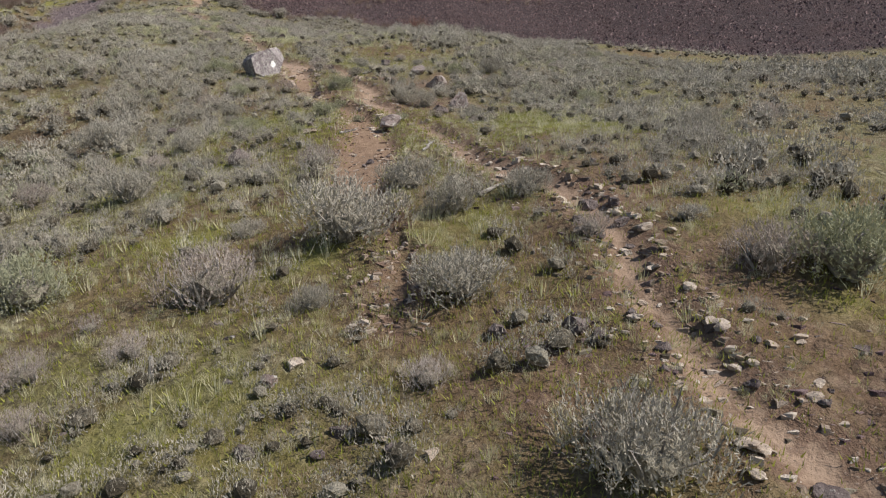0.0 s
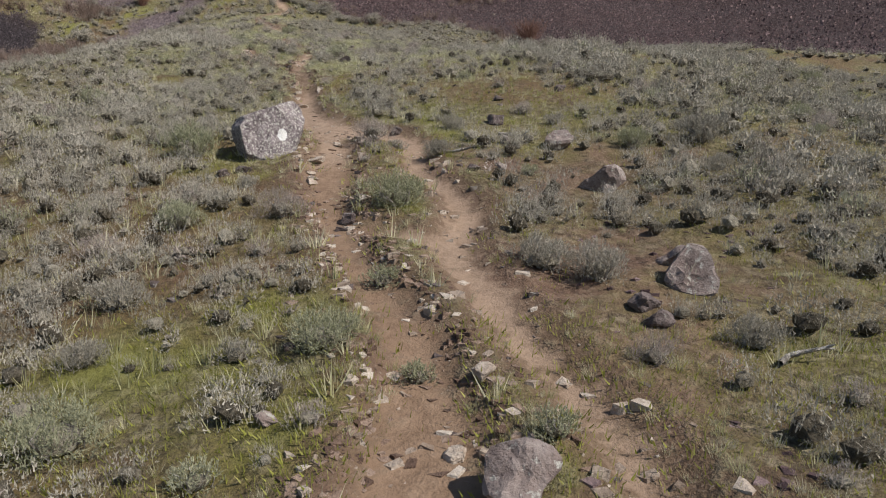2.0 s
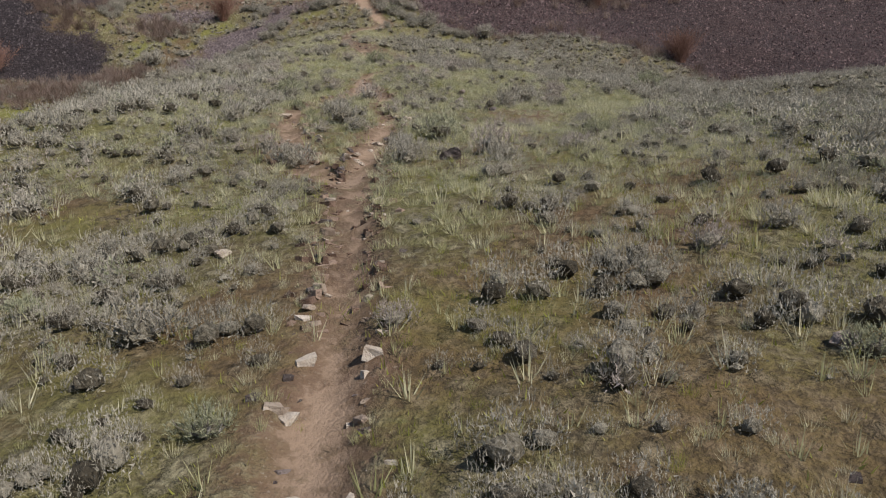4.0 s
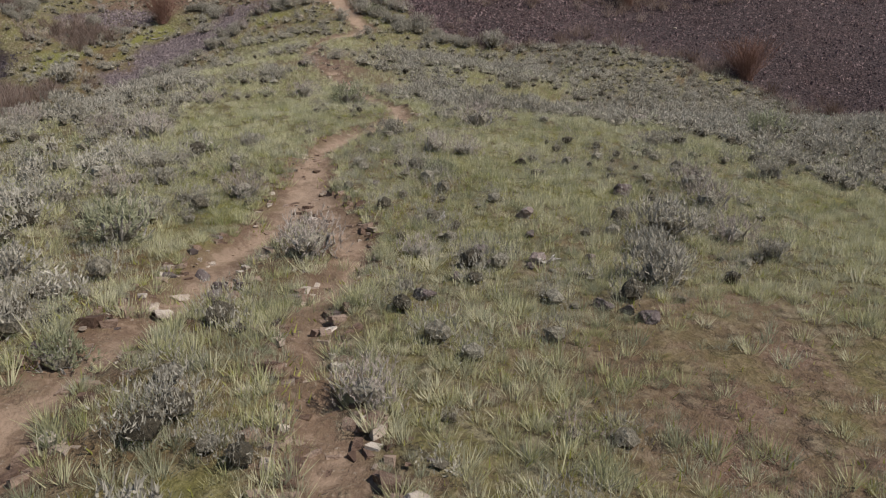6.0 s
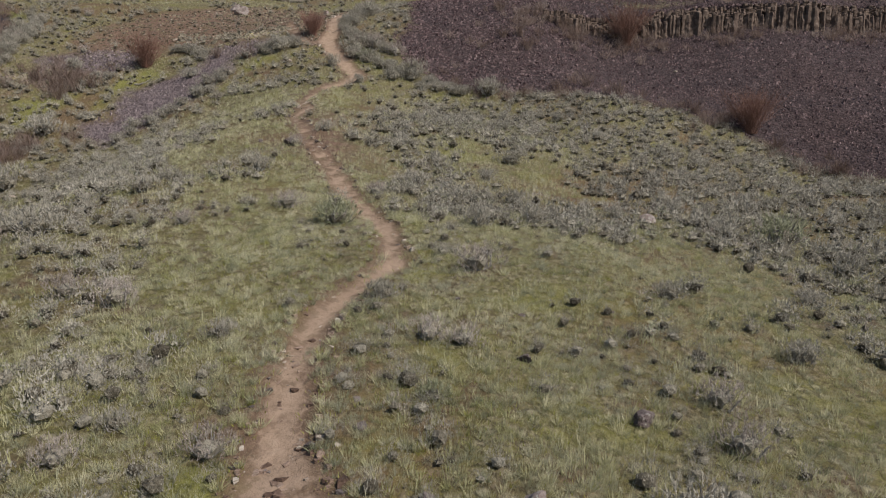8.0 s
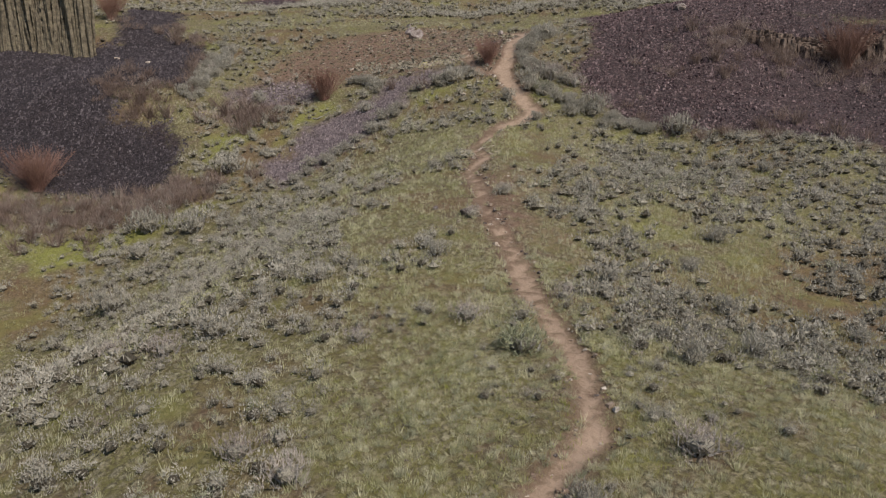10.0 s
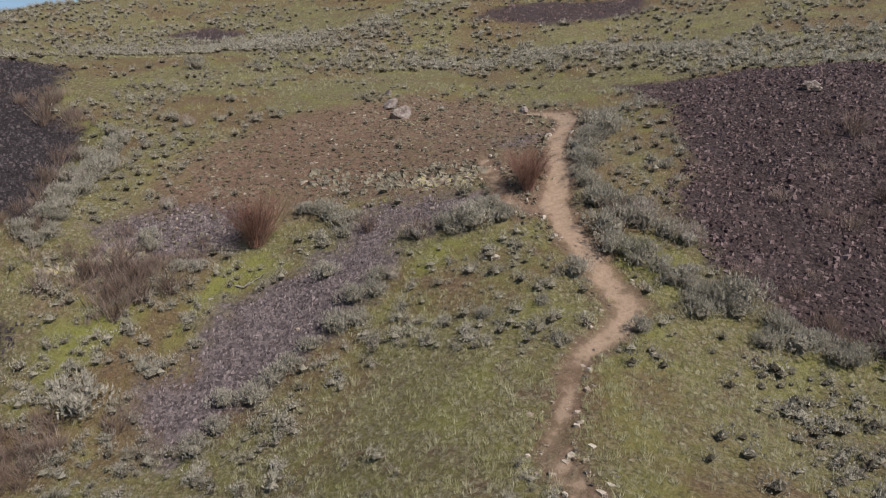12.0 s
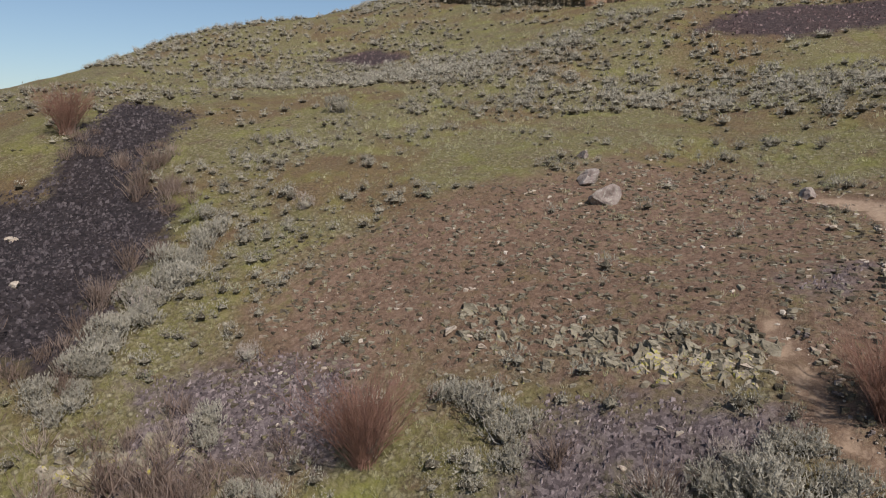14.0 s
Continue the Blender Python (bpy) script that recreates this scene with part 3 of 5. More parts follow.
def sage_arrays(rng, shoots, leaves, coarse, upright=0.6, slim=1.0, clumps=0, core=0, inner=0, broad=1.0):
    """A bush about 1 across and 0.65 high: leafy shoots over the outside of some rounded clumps, a dark core for the
    shaded twigs inside.
    Returns it with the count of its core faces, and the clumps' middles."""
    clumps = clumps or rng.integers(8, 12)
    ca = np.arange(clumps) * 2.4 + rng.uniform(0, 6)
    cr = np.sqrt((np.arange(clumps) + 0.4) / clumps) * 0.34
    cc = np.stack([cr * np.cos(ca), cr * np.sin(ca), 0.36 - 0.6 * cr + rng.uniform(-0.07, 0.07, clumps)], 1)
    cs = rng.uniform(0.15, 0.24, clumps)
    k = rng.integers(0, clumps, shoots)
    d = unit(rng.normal(size=(shoots, 3)) + (0, 0, 0.45))
    tip = cc[k] + d * (cs[k] * rng.uniform(0.75, 1.1, shoots))[:, None]
    tip[:, 2] = np.maximum(tip[:, 2], rng.uniform(0.04, 0.12, shoots))
    axis = unit(d * (1 - upright) + (0, 0, upright) + rng.normal(size=(shoots, 3)) * 0.14)
    i = np.repeat(np.arange(shoots), leaves)
    n = len(i)
    base = tip[i] - axis[i] * rng.uniform(-0.02, 0.09, n)[:, None]
    way = unit(axis[i] * 1.6 + rng.normal(size=(n, 3)) * 0.6)
    v, f = blades(rng, base, way, rng.uniform(0.035, 0.065, n) * coarse, rng.uniform(0.010, 0.016, n) * coarse * slim, d[i])
    if inner:
        k = rng.integers(0, clumps, inner)
        d = unit(rng.normal(size=(inner, 3)) + (0, 0, 0.35))
        spot = cc[k] + d * (cs[k] * rng.uniform(0.2, 0.8, inner))[:, None]
        spot[:, 2] = np.maximum(spot[:, 2], 0.02)
        iv, jf = blades(rng, spot, unit(d + (0, 0, 0.5) + rng.normal(size=(inner, 3)) * 0.5), rng.uniform(0.07, 0.11, inner) * broad, rng.uniform(0.022, 0.034, inner) * broad, d)
        v, f = np.concatenate([v, iv]), np.concatenate([f, jf + len(v)])
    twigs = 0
    # a solid dark ball in place of shaded twigs
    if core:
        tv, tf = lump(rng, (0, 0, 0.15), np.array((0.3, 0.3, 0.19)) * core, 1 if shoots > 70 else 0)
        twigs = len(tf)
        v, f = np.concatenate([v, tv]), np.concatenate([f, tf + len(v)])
    return (v, f, twigs), cc


def tube(path, radii, sides=4):
    """A tapered limb through the places of path."""
    path = np.asarray(path, float)
    along = unit(np.gradient(path, axis=0))
    a = unit(np.cross(along, (0.31, 0.17, 0.93)))
    b = np.cross(along, a)
    th = np.arange(sides) * 2 * np.pi / sides
    v = (path[:, None] + (a[:, None] * np.cos(th)[:, None] + b[:, None] * np.sin(th)[:, None]) * np.asarray(radii)[:, None, None]).reshape(-1, 3)
    f = []
    for r in range(len(path) - 1):
        for s in range(sides):
            p, q = r * sides + s, r * sides + (s + 1) % sides
            f += [(p, q, q + sides), (p, q + sides, p + sides)]
    return v, np.array(f)


def join(pieces):
    vs, fs, n = [], [], 0
    for v, f in pieces:
        vs.append(v), fs.append(f + n)
        n += len(v)
    return np.concatenate(vs), np.concatenate(fs)


def stem_arrays(rng, ends):
    """Twisted limbs that fork out of one root."""
    th = np.arange(4) * np.pi / 2
    ring = np.stack([np.cos(th), np.sin(th), np.zeros(4)], 1)
    vs, fs = [ring * 0.035 - (0, 0, 0.06)], []

    def limb(start, middle, tip, r0, r1):
        n = 4 * len(vs)
        vs.extend([middle + ring * r0, tip + ring * r1])
        for lo, hi in ((start, n), (n, n + 4)):
            for s in range(4):
                fs.append((lo + s, lo + (s + 1) % 4, hi + (s + 1) % 4))
                fs.append((lo + s, hi + (s + 1) % 4, hi + s))
        return n

    for e in ends:
        fork = limb(0, e * (0.5, 0.5, 0.42) + rng.normal(size=3) * 0.04, e + rng.normal(size=3) * 0.03, 0.018, 0.006)
        for _ in range(1):
            tip = e + unit(rng.normal(size=3) + (0, 0, 0.6)) * rng.uniform(0.12, 0.26)
            limb(fork, e * 0.75 + tip * 0.25 + rng.normal(size=3) * 0.03, tip, 0.008, 0.003)
    return np.concatenate(vs), np.array(fs)


def make_bush(seed, mat, label, upright=0.6, shoots=430, leaves=7, slim=1.0, coarse=1.0):
    rng = np.random.default_rng(seed)
    (v, f, w), ends = sage_arrays(rng, shoots, leaves, coarse, upright, slim, 0, 0.75)
    ob = tagged(new("sagebrush"), label, "shrub", "sagebrush on the hillside")
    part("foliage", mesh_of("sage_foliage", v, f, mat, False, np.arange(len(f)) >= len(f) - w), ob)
    part("trunk", mesh_of("sage_trunk", *stem_arrays(rng, ends), BARK), ob, "grey twisted woody trunk")
    return ob


def at_ground(x, y, size, turn, sink=0.03, high=1.0):
    return Matrix.LocRotScale((x, y, float(land(x, y)) - sink), Euler((0, 0, turn)), (size, size, size * high))


def bush_set(shoots, coarse):
    kinds = [make_bush(11 + i, SAGE, "grey-green sagebrush with upright leafy shoots", 0.6, shoots, 7, 1.0, coarse) for i in range(4)]
    kinds += [make_bush(31 + i, SAGE_GREEN, "greener dense sagebrush above short grass", 0.5, shoots, 7, 1.0, coarse) for i in range(2)]
    return kinds + [make_bush(41 + i, SAGE_DRY, "half-dead brownish-grey sagebrush with bare twigs", 0.65, int(shoots * 0.8), 7, 0.6, coarse) for i in range(2)]


FINE_BUSHES, PLAIN_BUSHES = bush_set(1050, 0.68), bush_set(250, 1.2)

# the bushes that stand out: x, y, width, kind
BUSHES_A = [(1.61, 5.07, 1.35, 1), (-1.28, 9.52, 1.7, 0), (-2.81, 8.33, 1.37, 6), (0.19, 7.76, 1.25, 1), (-0.5, 11.2, 1.05, 0),
            (0.16, 9.79, 0.87, 2), (1.2, 9.94, 0.76, 1), (-2.32, 13.18, 0.84, 6), (3.6, 7.6, 1.05, 6), (4.4, 7.5, 1.45, 5),
            (4.87, 13.34, 0.95, 2), (3.1, 8.81, 0.5, 1), (1.82, 8.46, 0.58, 6), (-0.13, 6.48, 0.6, 6), (-1.49, 7.89, 0.58, 1),
            (-3.3, 7.2, 0.6, 7), (-5.16, 8.6, 1.2, 4), (-5.52, 12.48, 1.2, 2), (-5.48, 15.28, 0.85, 0), (-8.01, 17.05, 1.49, 1),
            (-3.98, 7.75, 0.39, 7), (-4.27, 6.9, 0.69, 7), (-7.75, 13.36, 0.86, 6), (-7.51, 24.51, 1.15, 4)]
BUSHES_B = [(-3.9, 13.95, 0.67, 7), (-5.25, 18.02, 0.58, 1), (-5.93, 21.14, 0.69, 5), (-6.61, 20.32, 0.71, 6), (-2.96, 18.08, 0.75, 4),
            (-3.73, 17.98, 0.45, 0), (-3.13, 21.95, 1.04, 4), (-4.66, 21.59, 0.79, 7), (-4.45, 20.27, 0.41, 7), (-4.29, 25.42, 0.86, 6),
            (-2.07, 17.81, 0.38, 5), (-2.76, 19.62, 0.49, 5), (-2.73, 17.02, 0.38, 6), (-4.6, 16.74, 0.8, 4), (-3.27, 16.32, 0.41, 4),
            (-0.96, 16.88, 0.39, 4), (-1.06, 20.19, 0.83, 0), (-0.45, 20.01, 0.74, 2), (0.84, 18.68, 0.6, 0), (-0.1, 18.23, 0.53, 7),
            (1.28, 17.63, 0.38, 6), (0.74, 16.5, 0.3, 7), (0.51, 25.47, 0.72, 4), (1.77, 25.87, 1.04, 1)]
BUSHES_C = [(1.73, 24.29, 0.55, 0), (-8.11, 26.48, 0.76, 0), (-8.03, 27.87, 0.47, 1), (-9.43, 30.92, 0.94, 2), (-4.25, 24.87, 0.44, 6),
            (-3.73, 25, 0.39, 1), (-2.91, 24.48, 0.56, 1), (-2.9, 26.31, 0.57, 0), (-4.09, 24.01, 0.3, 7), (-13.72, 30.85, 1.02, 4),
            (-1.56, 27.57, 0.51, 6), (-0.91, 26.71, 0.44, 1), (-1.31, 23.76, 0.38, 5), (-5.67, 22.79, 0.4, 1), (-7.01, 31.29, 0.51, 6),
            (-2.55, 25, 0.28, 1), (-9.91, 29.52, 0.57, 2), (-7.87, 29.65, 0.46, 4), (-4.22, 29.39, 0.49, 1), (-2.18, 29.62, 0.48, 6),
            (-9.43, 38.49, 0.72, 0), (-9.14, 37.7, 0.72, 2), (-7.74, 38.69, 0.9, 6), (-11.49, 37.68, 0.96, 1)]
BUSHES_D = [(-7.4, 37.95, 0.59, 0), (-9.23, 40.26, 0.94, 4), (-11.24, 40.34, 0.54, 1), (-12.31, 38.26, 0.59, 6), (-11.97, 41.15, 1, 0),
            (-11.43, 43.25, 0.57, 7), (-14.13, 43.06, 0.51, 4), (-15.68, 48.66, 0.78, 7), (-14.65, 40.84, 0.83, 0), (-6.03, 41.04, 0.61, 4),
            (-7.8, 42.25, 0.54, 6), (-11.91, 39.91, 0.46, 7), (-13.43, 46.39, 0.87, 6), (-6.6, 44.67, 0.51, 1), (-6.49, 39.73, 0.42, 2),
            (-9.27, 48.33, 0.7, 1), (-8.29, 51.18, 0.82, 6), (-16.35, 44.66, 0.9, 1), (-17.38, 44.93, 0.63, 6), (-15.98, 46.12, 0.97, 4),
            (-17.38, 51.78, 0.61, 1), (-18.18, 59.28, 1.28, 4), (-15.04, 54.38, 0.7, 1), (-13.63, 52.81, 0.72, 6)]
BUSHES_E = [(-12.96, 52.87, 0.71, 7), (-14.32, 60.74, 0.98, 0), (-12.16, 46.93, 0.56, 7), (-9.06, 49.36, 1.02, 0), (-8.1, 49.48, 0.74, 6),
            (-9.2, 47.12, 0.88, 0), (-8.49, 52.44, 0.81, 6), (-7.69, 48.58, 0.54, 1), (-12.99, 50.85, 0.61, 5), (-9.08, 57.01, 0.75, 1),
            (-17.25, 48.82, 0.56, 1), (-17.5, 47.86, 0.66, 6), (-13.54, 56.86, 1.23, 6), (-5.23, 65.22, 1.66, 5), (-20.32, 52.65, 0.95, 6),
            (-21.88, 52.97, 0.99, 6), (-12.88, 62.2, 1.05, 0), (-6.7, 54.99, 0.77, 1), (-5.55, 59.2, 0.84, 1), (-46.26, 78.14, 2.2, 0),
            (-20.19, 60.15, 1.04, 6), (-10.45, 65.18, 0.77, 1), (-17.6, 65.48, 1.05, 1), (-3.73, 63.22, 1.17, 0)]
BUSHES_F = [(-27.03, 57.49, 1.61, 0), (-26.19, 61.18, 1.09, 1), (-15.15, 71.53, 1.3, 1), (-18.33, 62.92, 0.7, 6), (-23.29, 64.08, 0.99, 1),
            (-46.93, 71.81, 2.2, 0), (-43.58, 72.33, 2.2, 0), (-45.25, 69.7, 1.74, 1), (-42.19, 65.42, 2.2, 0), (-22.3, 57.91, 0.72, 6),
            (-14, 65.28, 1.12, 0), (-15.52, 67.88, 0.82, 1), (-14.22, 82.93, 1.04, 1), (-23.68, 70.94, 0.85, 0), (-23.73, 67.93, 0.77, 6),
            (-20.96, 76.41, 0.96, 1), (-19.31, 87.67, 1.86, 0), (-27.62, 56.2, 1.03, 6), (-30.27, 56.58, 0.85, 6), (-30.31, 87.21, 1.19, 0),
            (-29.59, 90.1, 2.05, 0), (-28.43, 90.81, 1.69, 6), (-30.57, 91.44, 1.59, 0), (-35.27, 88.8, 1.77, 0)]
BUSHES_G = [(-37.37, 88.18, 1.39, 6), (-42.45, 89.01, 1.33, 1), (-37.59, 86.06, 0.93, 7), (-27.57, 85.23, 0.89, 0), (-32.87, 84.35, 0.72, 1),
            (-31.78, 98.4, 1.99, 0), (-24.67, 88.09, 1.9, 0), (-28.29, 95.43, 0.87, 0), (-37.81, 83.88, 1.04, 0), (-40.55, 85.79, 1.17, 0),
            (-34.04, 89.4, 1.18, 0), (-31.05, 85.38, 0.64, 0), (-32.21, 94.52, 1.12, 0), (-26.68, 90.37, 1.43, 6), (-25.82, 87.03, 1.24, 0),
            (-28.59, 89.15, 1.24, 4), (-41.03, 88.02, 1.05, 0), (-36.28, 89.42, 0.99, 6), (-44.08, 88.99, 0.8, 1), (-55.7, 85.18, 1.55, 0),
            (-56.43, 88.7, 1.74, 0), (-56.5, 86.88, 1.45, 6), (-58.17, 89.05, 1.37, 0), (-66.57, 106.36, 1.84, 1)]
BUSHES_H = [(-58.07, 90.55, 1.18, 0), (-54.44, 83.57, 0.9, 0), (-56.39, 94.66, 1.01, 7), (-51.03, 87.54, 0.93, 6)]
# thick along the upper path, under the outcrop and beside the screes: a line, and how many bushes stand along it
HEDGES = [
    ([(-41.0, 78.5), (-39.4, 82.0), (-37.5, 85.5)], 13), ([(-43.7, 88.9), (-41.0, 88.5)], 4), ([(-36.4, 88.6), (-35.0, 90.2)], 6),
    ([(-32.5, 99.7), (-32.3, 95.5), (-30.2, 91.6), (-28.0, 90.6)], 22), ([(-29.0, 89.2), (-25.5, 87.8), (-21.0, 87.0)], 22),
    ([(-58.8, 91.6), (-56.8, 88.0), (-55.3, 84.6), (-53.9, 82.4)], 26), ([(-49.1, 85.0), (-46.5, 84.3)], 4),
]


def hedge(line, count, g):
    """Bushes strewn along a line: x, y, width, kind."""
    at = np.linspace(0, len(line) - 1, count) + g.normal(size=count) * 0.04
    x = np.interp(at, range(len(line)), [p[0] for p in line]) + g.normal(size=count) * 0.4
    y = np.interp(at, range(len(line)), [p[1] for p in line]) + g.normal(size=count) * 0.3
    return [(float(a), float(b), float(g.uniform(0.9, 1.4)), int(g.choice((0, 0, 0, 1, 2, 3)))) for a, b in zip(x, y)]


hedge_rng = np.random.default_rng(31)
hedge_spots = [spot for line, count in HEDGES for spot in hedge(line, count, hedge_rng)]
spots = list(hedge_spots + BUSHES_A + BUSHES_B + BUSHES_C + BUSHES_D + BUSHES_E + BUSHES_F + BUSHES_G + BUSHES_H)
rng = np.random.default_rng(5)

# where the sagebrush stands thick, and where grass has the ground to itself
THICK = [
    [(-110, 112), (-70, 116), (-45, 116.5), (-20, 112.5), (40, 114), (40, 138), (-30, 130), (-60, 125), (-110, 128)],
    [(-27, 88), (-10, 86), (3, 82), (9, 60), (3, 45), (-3, 60), (-12, 72), (-20, 82)],
    [(-46, 66), (-32, 52), (-24, 46), (-20, 52), (-27, 62), (-36, 75), (-42, 80)],
    [(-40, 81), (-36.5, 86), (-33, 88.4), (-29, 88), (-33, 84)],
    [(-61, 91), (-58, 86.5), (-54.5, 83), (-51, 81.5), (-50.6, 83.5), (-56, 88)],
    [(-27, 97), (-31, 103), (-33, 103), (-31.8, 94), (-29, 88.6), (-26, 89)],
    [(-24, 12), (-7, 14), (-9, 30), (-26, 42)],
    [(5, 22), (22, 30), (16, 48), (-2, 40), (0, 31)],
    [(-62, 92), (-58, 91), (-54, 86.5), (-52.6, 83.2), (-55, 83.4), (-60, 89)], [(-66, 96), (-58, 93), (-60, 90.8), (-66, 93.6)],
    [(-44, 75), (-41, 78), (-36, 86), (-33.5, 86), (-38, 79), (-42, 73)],
    [(-26, 86), (-22, 84), (-12, 80), (-8, 84), (-16, 87), (-25, 88.6)],
    [(-40, 87.6), (-36.5, 90.2), (-33.5, 90), (-36, 87.5)],
]
GRASSY = [
    [(-13, 44), (-7, 42), (-2, 50), (-8, 62), (-15, 62), (-14, 52)],
    [(-26, 62), (-19, 58), (-18, 66), (-26, 82), (-33, 80), (-30, 70)],
    [(-66, 97), (-62, 109), (-46, 114), (-24, 110.5), (-30, 104), (-45, 106), (-56, 95)],
]


def bush_chance(x, y):
    """How thick the sagebrush stands."""
    c = 0.62 + 0.35 * lattice_noise(x, y, 7.0, 21) + 0.5 * lattice_noise(x, y, 2.2, 22)
    c = c + 0.5 * soft_step(cover(x, y, THICK), -2.0, 1.5) - 0.42 * soft_step(cover(x, y, GRASSY), -1.0, 1.5)
    c = soft_step(c, 0.25, 0.85)
    c = c * soft_step(cover(x, y, BARE), 0.3, -0.4) * (1 - 0.9 * soft_step(cover(x, y, SOILS), -0.5, 1.0)) * soft_step(path_gap(x, y), 0.25, 0.6)
    for a, b, w, _ in spots:
        c = np.where(np.hypot(x - a, y - b) < 0.45 * w + 0.25, 0.0, c)
    return np.where(np.hypot(x + 5.9, y - 24.5) < 1.3, 0.0, c)


def scatter(count, x0, x1, y0, y1):
    x, y = rng.uniform(x0, x1, count), rng.uniform(y0, y1, count)
    keep = rng.uniform(0, 1, count) < bush_chance(x, y)
    return x[keep], y[keep]


def copies(arrays, x, y, size, turn, high):
    """One mesh's worth of copies of some arrays, set on the ground, which of its faces are the dark core, and the tone
    of each plant.
    """
    z = land(x, y) - 0.03
    vs, fs, ws, ts, n = [], [], [], [], 0
    tone = rng.uniform(-0.5, 0.5, len(x))
    which = rng.integers(0, len(arrays), len(x))
    for k, (v, f, w) in enumerate(arrays):
        s = which == k
        if not s.any():
            continue
        c, d = np.cos(turn[s]), np.sin(turn[s])
        q = v[None] * size[s][:, None, None]
        p = np.stack([q[..., 0] * c[:, None] - q[..., 1] * d[:, None] + x[s][:, None], q[..., 0] * d[:, None] + q[..., 1] * c[:, None] + y[s][:, None],
                      q[..., 2] * high[s][:, None] + z[s][:, None]], -1)
        m = int(s.sum())
        vs.append(p.reshape(-1, 3))
        fs.append((f[None] + (np.arange(m) * len(v))[:, None, None] + n).reshape(-1, 3))
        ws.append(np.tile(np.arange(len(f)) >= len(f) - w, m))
        ts.append(np.repeat(tone[s], len(v)))
        n += m * len(v)
    return np.concatenate(vs), np.concatenate(fs), np.concatenate(ws), np.concatenate(ts)


def stuff(name, arrays, mat, label, category):
    v, f, w, tone = arrays
    return tagged(new(name, mesh_of(name, v, f, mat, False, w if w.any() else None, tone)), label, category, kind="stuff")


hand_set = len(spots)
bx, by = scatter(620, -15, 9, 4, 52)
for x, y in list(zip(bx, by))[:max(0, 322 - hand_set)]:
    spots.append((x, y, rng.uniform(0.35, 0.85), int(rng.choice(8))))
for x, y, width, kind in spots:
    master = (FINE_BUSHES if y < 30 and width > 0.5 else PLAIN_BUSHES)[kind]
    copy_thing(master, at_ground(x, y, width * (1.12 if y < 36 else 1.3), rng.uniform(0, 6.28), 0.03, rng.uniform(0.85, 1.1)))
for ob in FINE_BUSHES + PLAIN_BUSHES:
    for child in list(ob.children):
        bpy.data.objects.remove(child)
    bpy.data.objects.remove(ob)


def sage_kinds(seed, count, *shape):
    return [sage_arrays(np.random.default_rng(seed + i), *shape)[0] for i in range(count)]


near_sage = sage_kinds(80, 6, 120, 5, 0.85, 0.65, 0.75, 10, 0.62, 60, 0.62)
mid_sage = sage_kinds(100, 8, 96, 1, 1.4, 0.6, 1.3, 8, 0.6, 74, 0.95)
small_sage = sage_kinds(150, 6, 46, 1, 1.5, 0.6, 1.2, 5, 0.55, 36, 1.0)
slope_sage = sage_kinds(180, 8, 60, 1, 1.6, 0.55, 1.4, 7, 0.75, 44, 1.15)
far_sage = sage_kinds(200, 8, 22, 1, 2.1, 0.5, 1.7, 6, 0.9, 18, 1.6)
tiny_scrub = sage_kinds(230, 6, 12, 1, 2.4, 0.5, 1.7, 4, 0.9, 4, 1.8)
dry_sage = sage_kinds(250, 5, 50, 2, 1.6, 0.6, 0.8, 5, 0.5, 20, 1.0)


def aside(x, y):
    """Metres to the side of the spur's line."""
    return np.abs(x + 0.0034 * y * y + 0.08 * y)


def spread(name, arrays, mat, label, count, area, lo, hi, nearest=0.0, farthest=1e9):
    x, y = scatter(count, *area)
    a = np.where(y < 60, aside(x, y), 99.0) if nearest else aside(x, y)
    k = (a >= nearest) & (a < farthest)
    x, y = x[k], y[k]
    s = lo + (hi - lo) * rng.uniform(0, 1, len(x)) ** 1.25
    stuff(name, copies(arrays, x, y, s, rng.uniform(0, 6.28, len(x)), rng.uniform(0.95, 1.35, len(x))), mat, label, "shrubs")


spread("spur_sagebrush", near_sage, SAGE, "grey sagebrush along the crest of the spur", 4300, (-13, 9, 5, 35), 0.28, 0.85, 0, 7)
spread("crest_sagebrush", near_sage, SAGE, "grey sagebrush along the upper crest of the spur", 1700, (-24, 3, 35, 60), 0.3, 0.9, 0, 6)
spread("sagebrush_scrub", mid_sage, SAGE, "grey sagebrush scattered over the spur", 5600, (-28, 14, 8, 66), 0.35, 1.1, 5)
spread("side_sagebrush", mid_sage, SAGE, "grey sagebrush thick on the side of the spur", 1100, (-50, -28, 64, 84), 0.4, 1.0)
spread("green_scrub", mid_sage, SAGE_GREEN, "greener sagebrush scattered over the spur", 900, (-24, 10, 8, 66), 0.3, 0.8, 4)
spread("seedling_sagebrush", sage_kinds(130, 6, 40, 4, 1.3, 0.6, 1.1, 6, 0.4, 40), SAGE, "small grey sagebrush beside the path", 900, (-9, 8, 5, 30), 0.22, 0.55)
spread("low_sagebrush", small_sage, SAGE, "small grey sagebrush seedlings on the spur", 2600, (-24, 12, 5, 64), 0.2, 0.5)
spread("dry_scrub", dry_sage, SAGE_DRY, "dry brownish-grey sagebrush between the grass", 1300, (-40, 14, 6, 90), 0.3, 0.85)
spread("slope_scrub", slope_sage, SAGE, "grey sagebrush thick on the upper slopes", 9500, (-66, 14, 62, 112), 0.32, 1.15)
spread("right_slope_scrub", far_sage, SAGE, "grey sagebrush thick below the scree", 3000, (-24, 14, 61, 88), 0.45, 0.95)
spread("green_slope_scrub", slope_sage, SAGE_GREEN, "greener sagebrush on the upper slopes", 1000, (-62, 14, 62, 112), 0.3, 0.8)
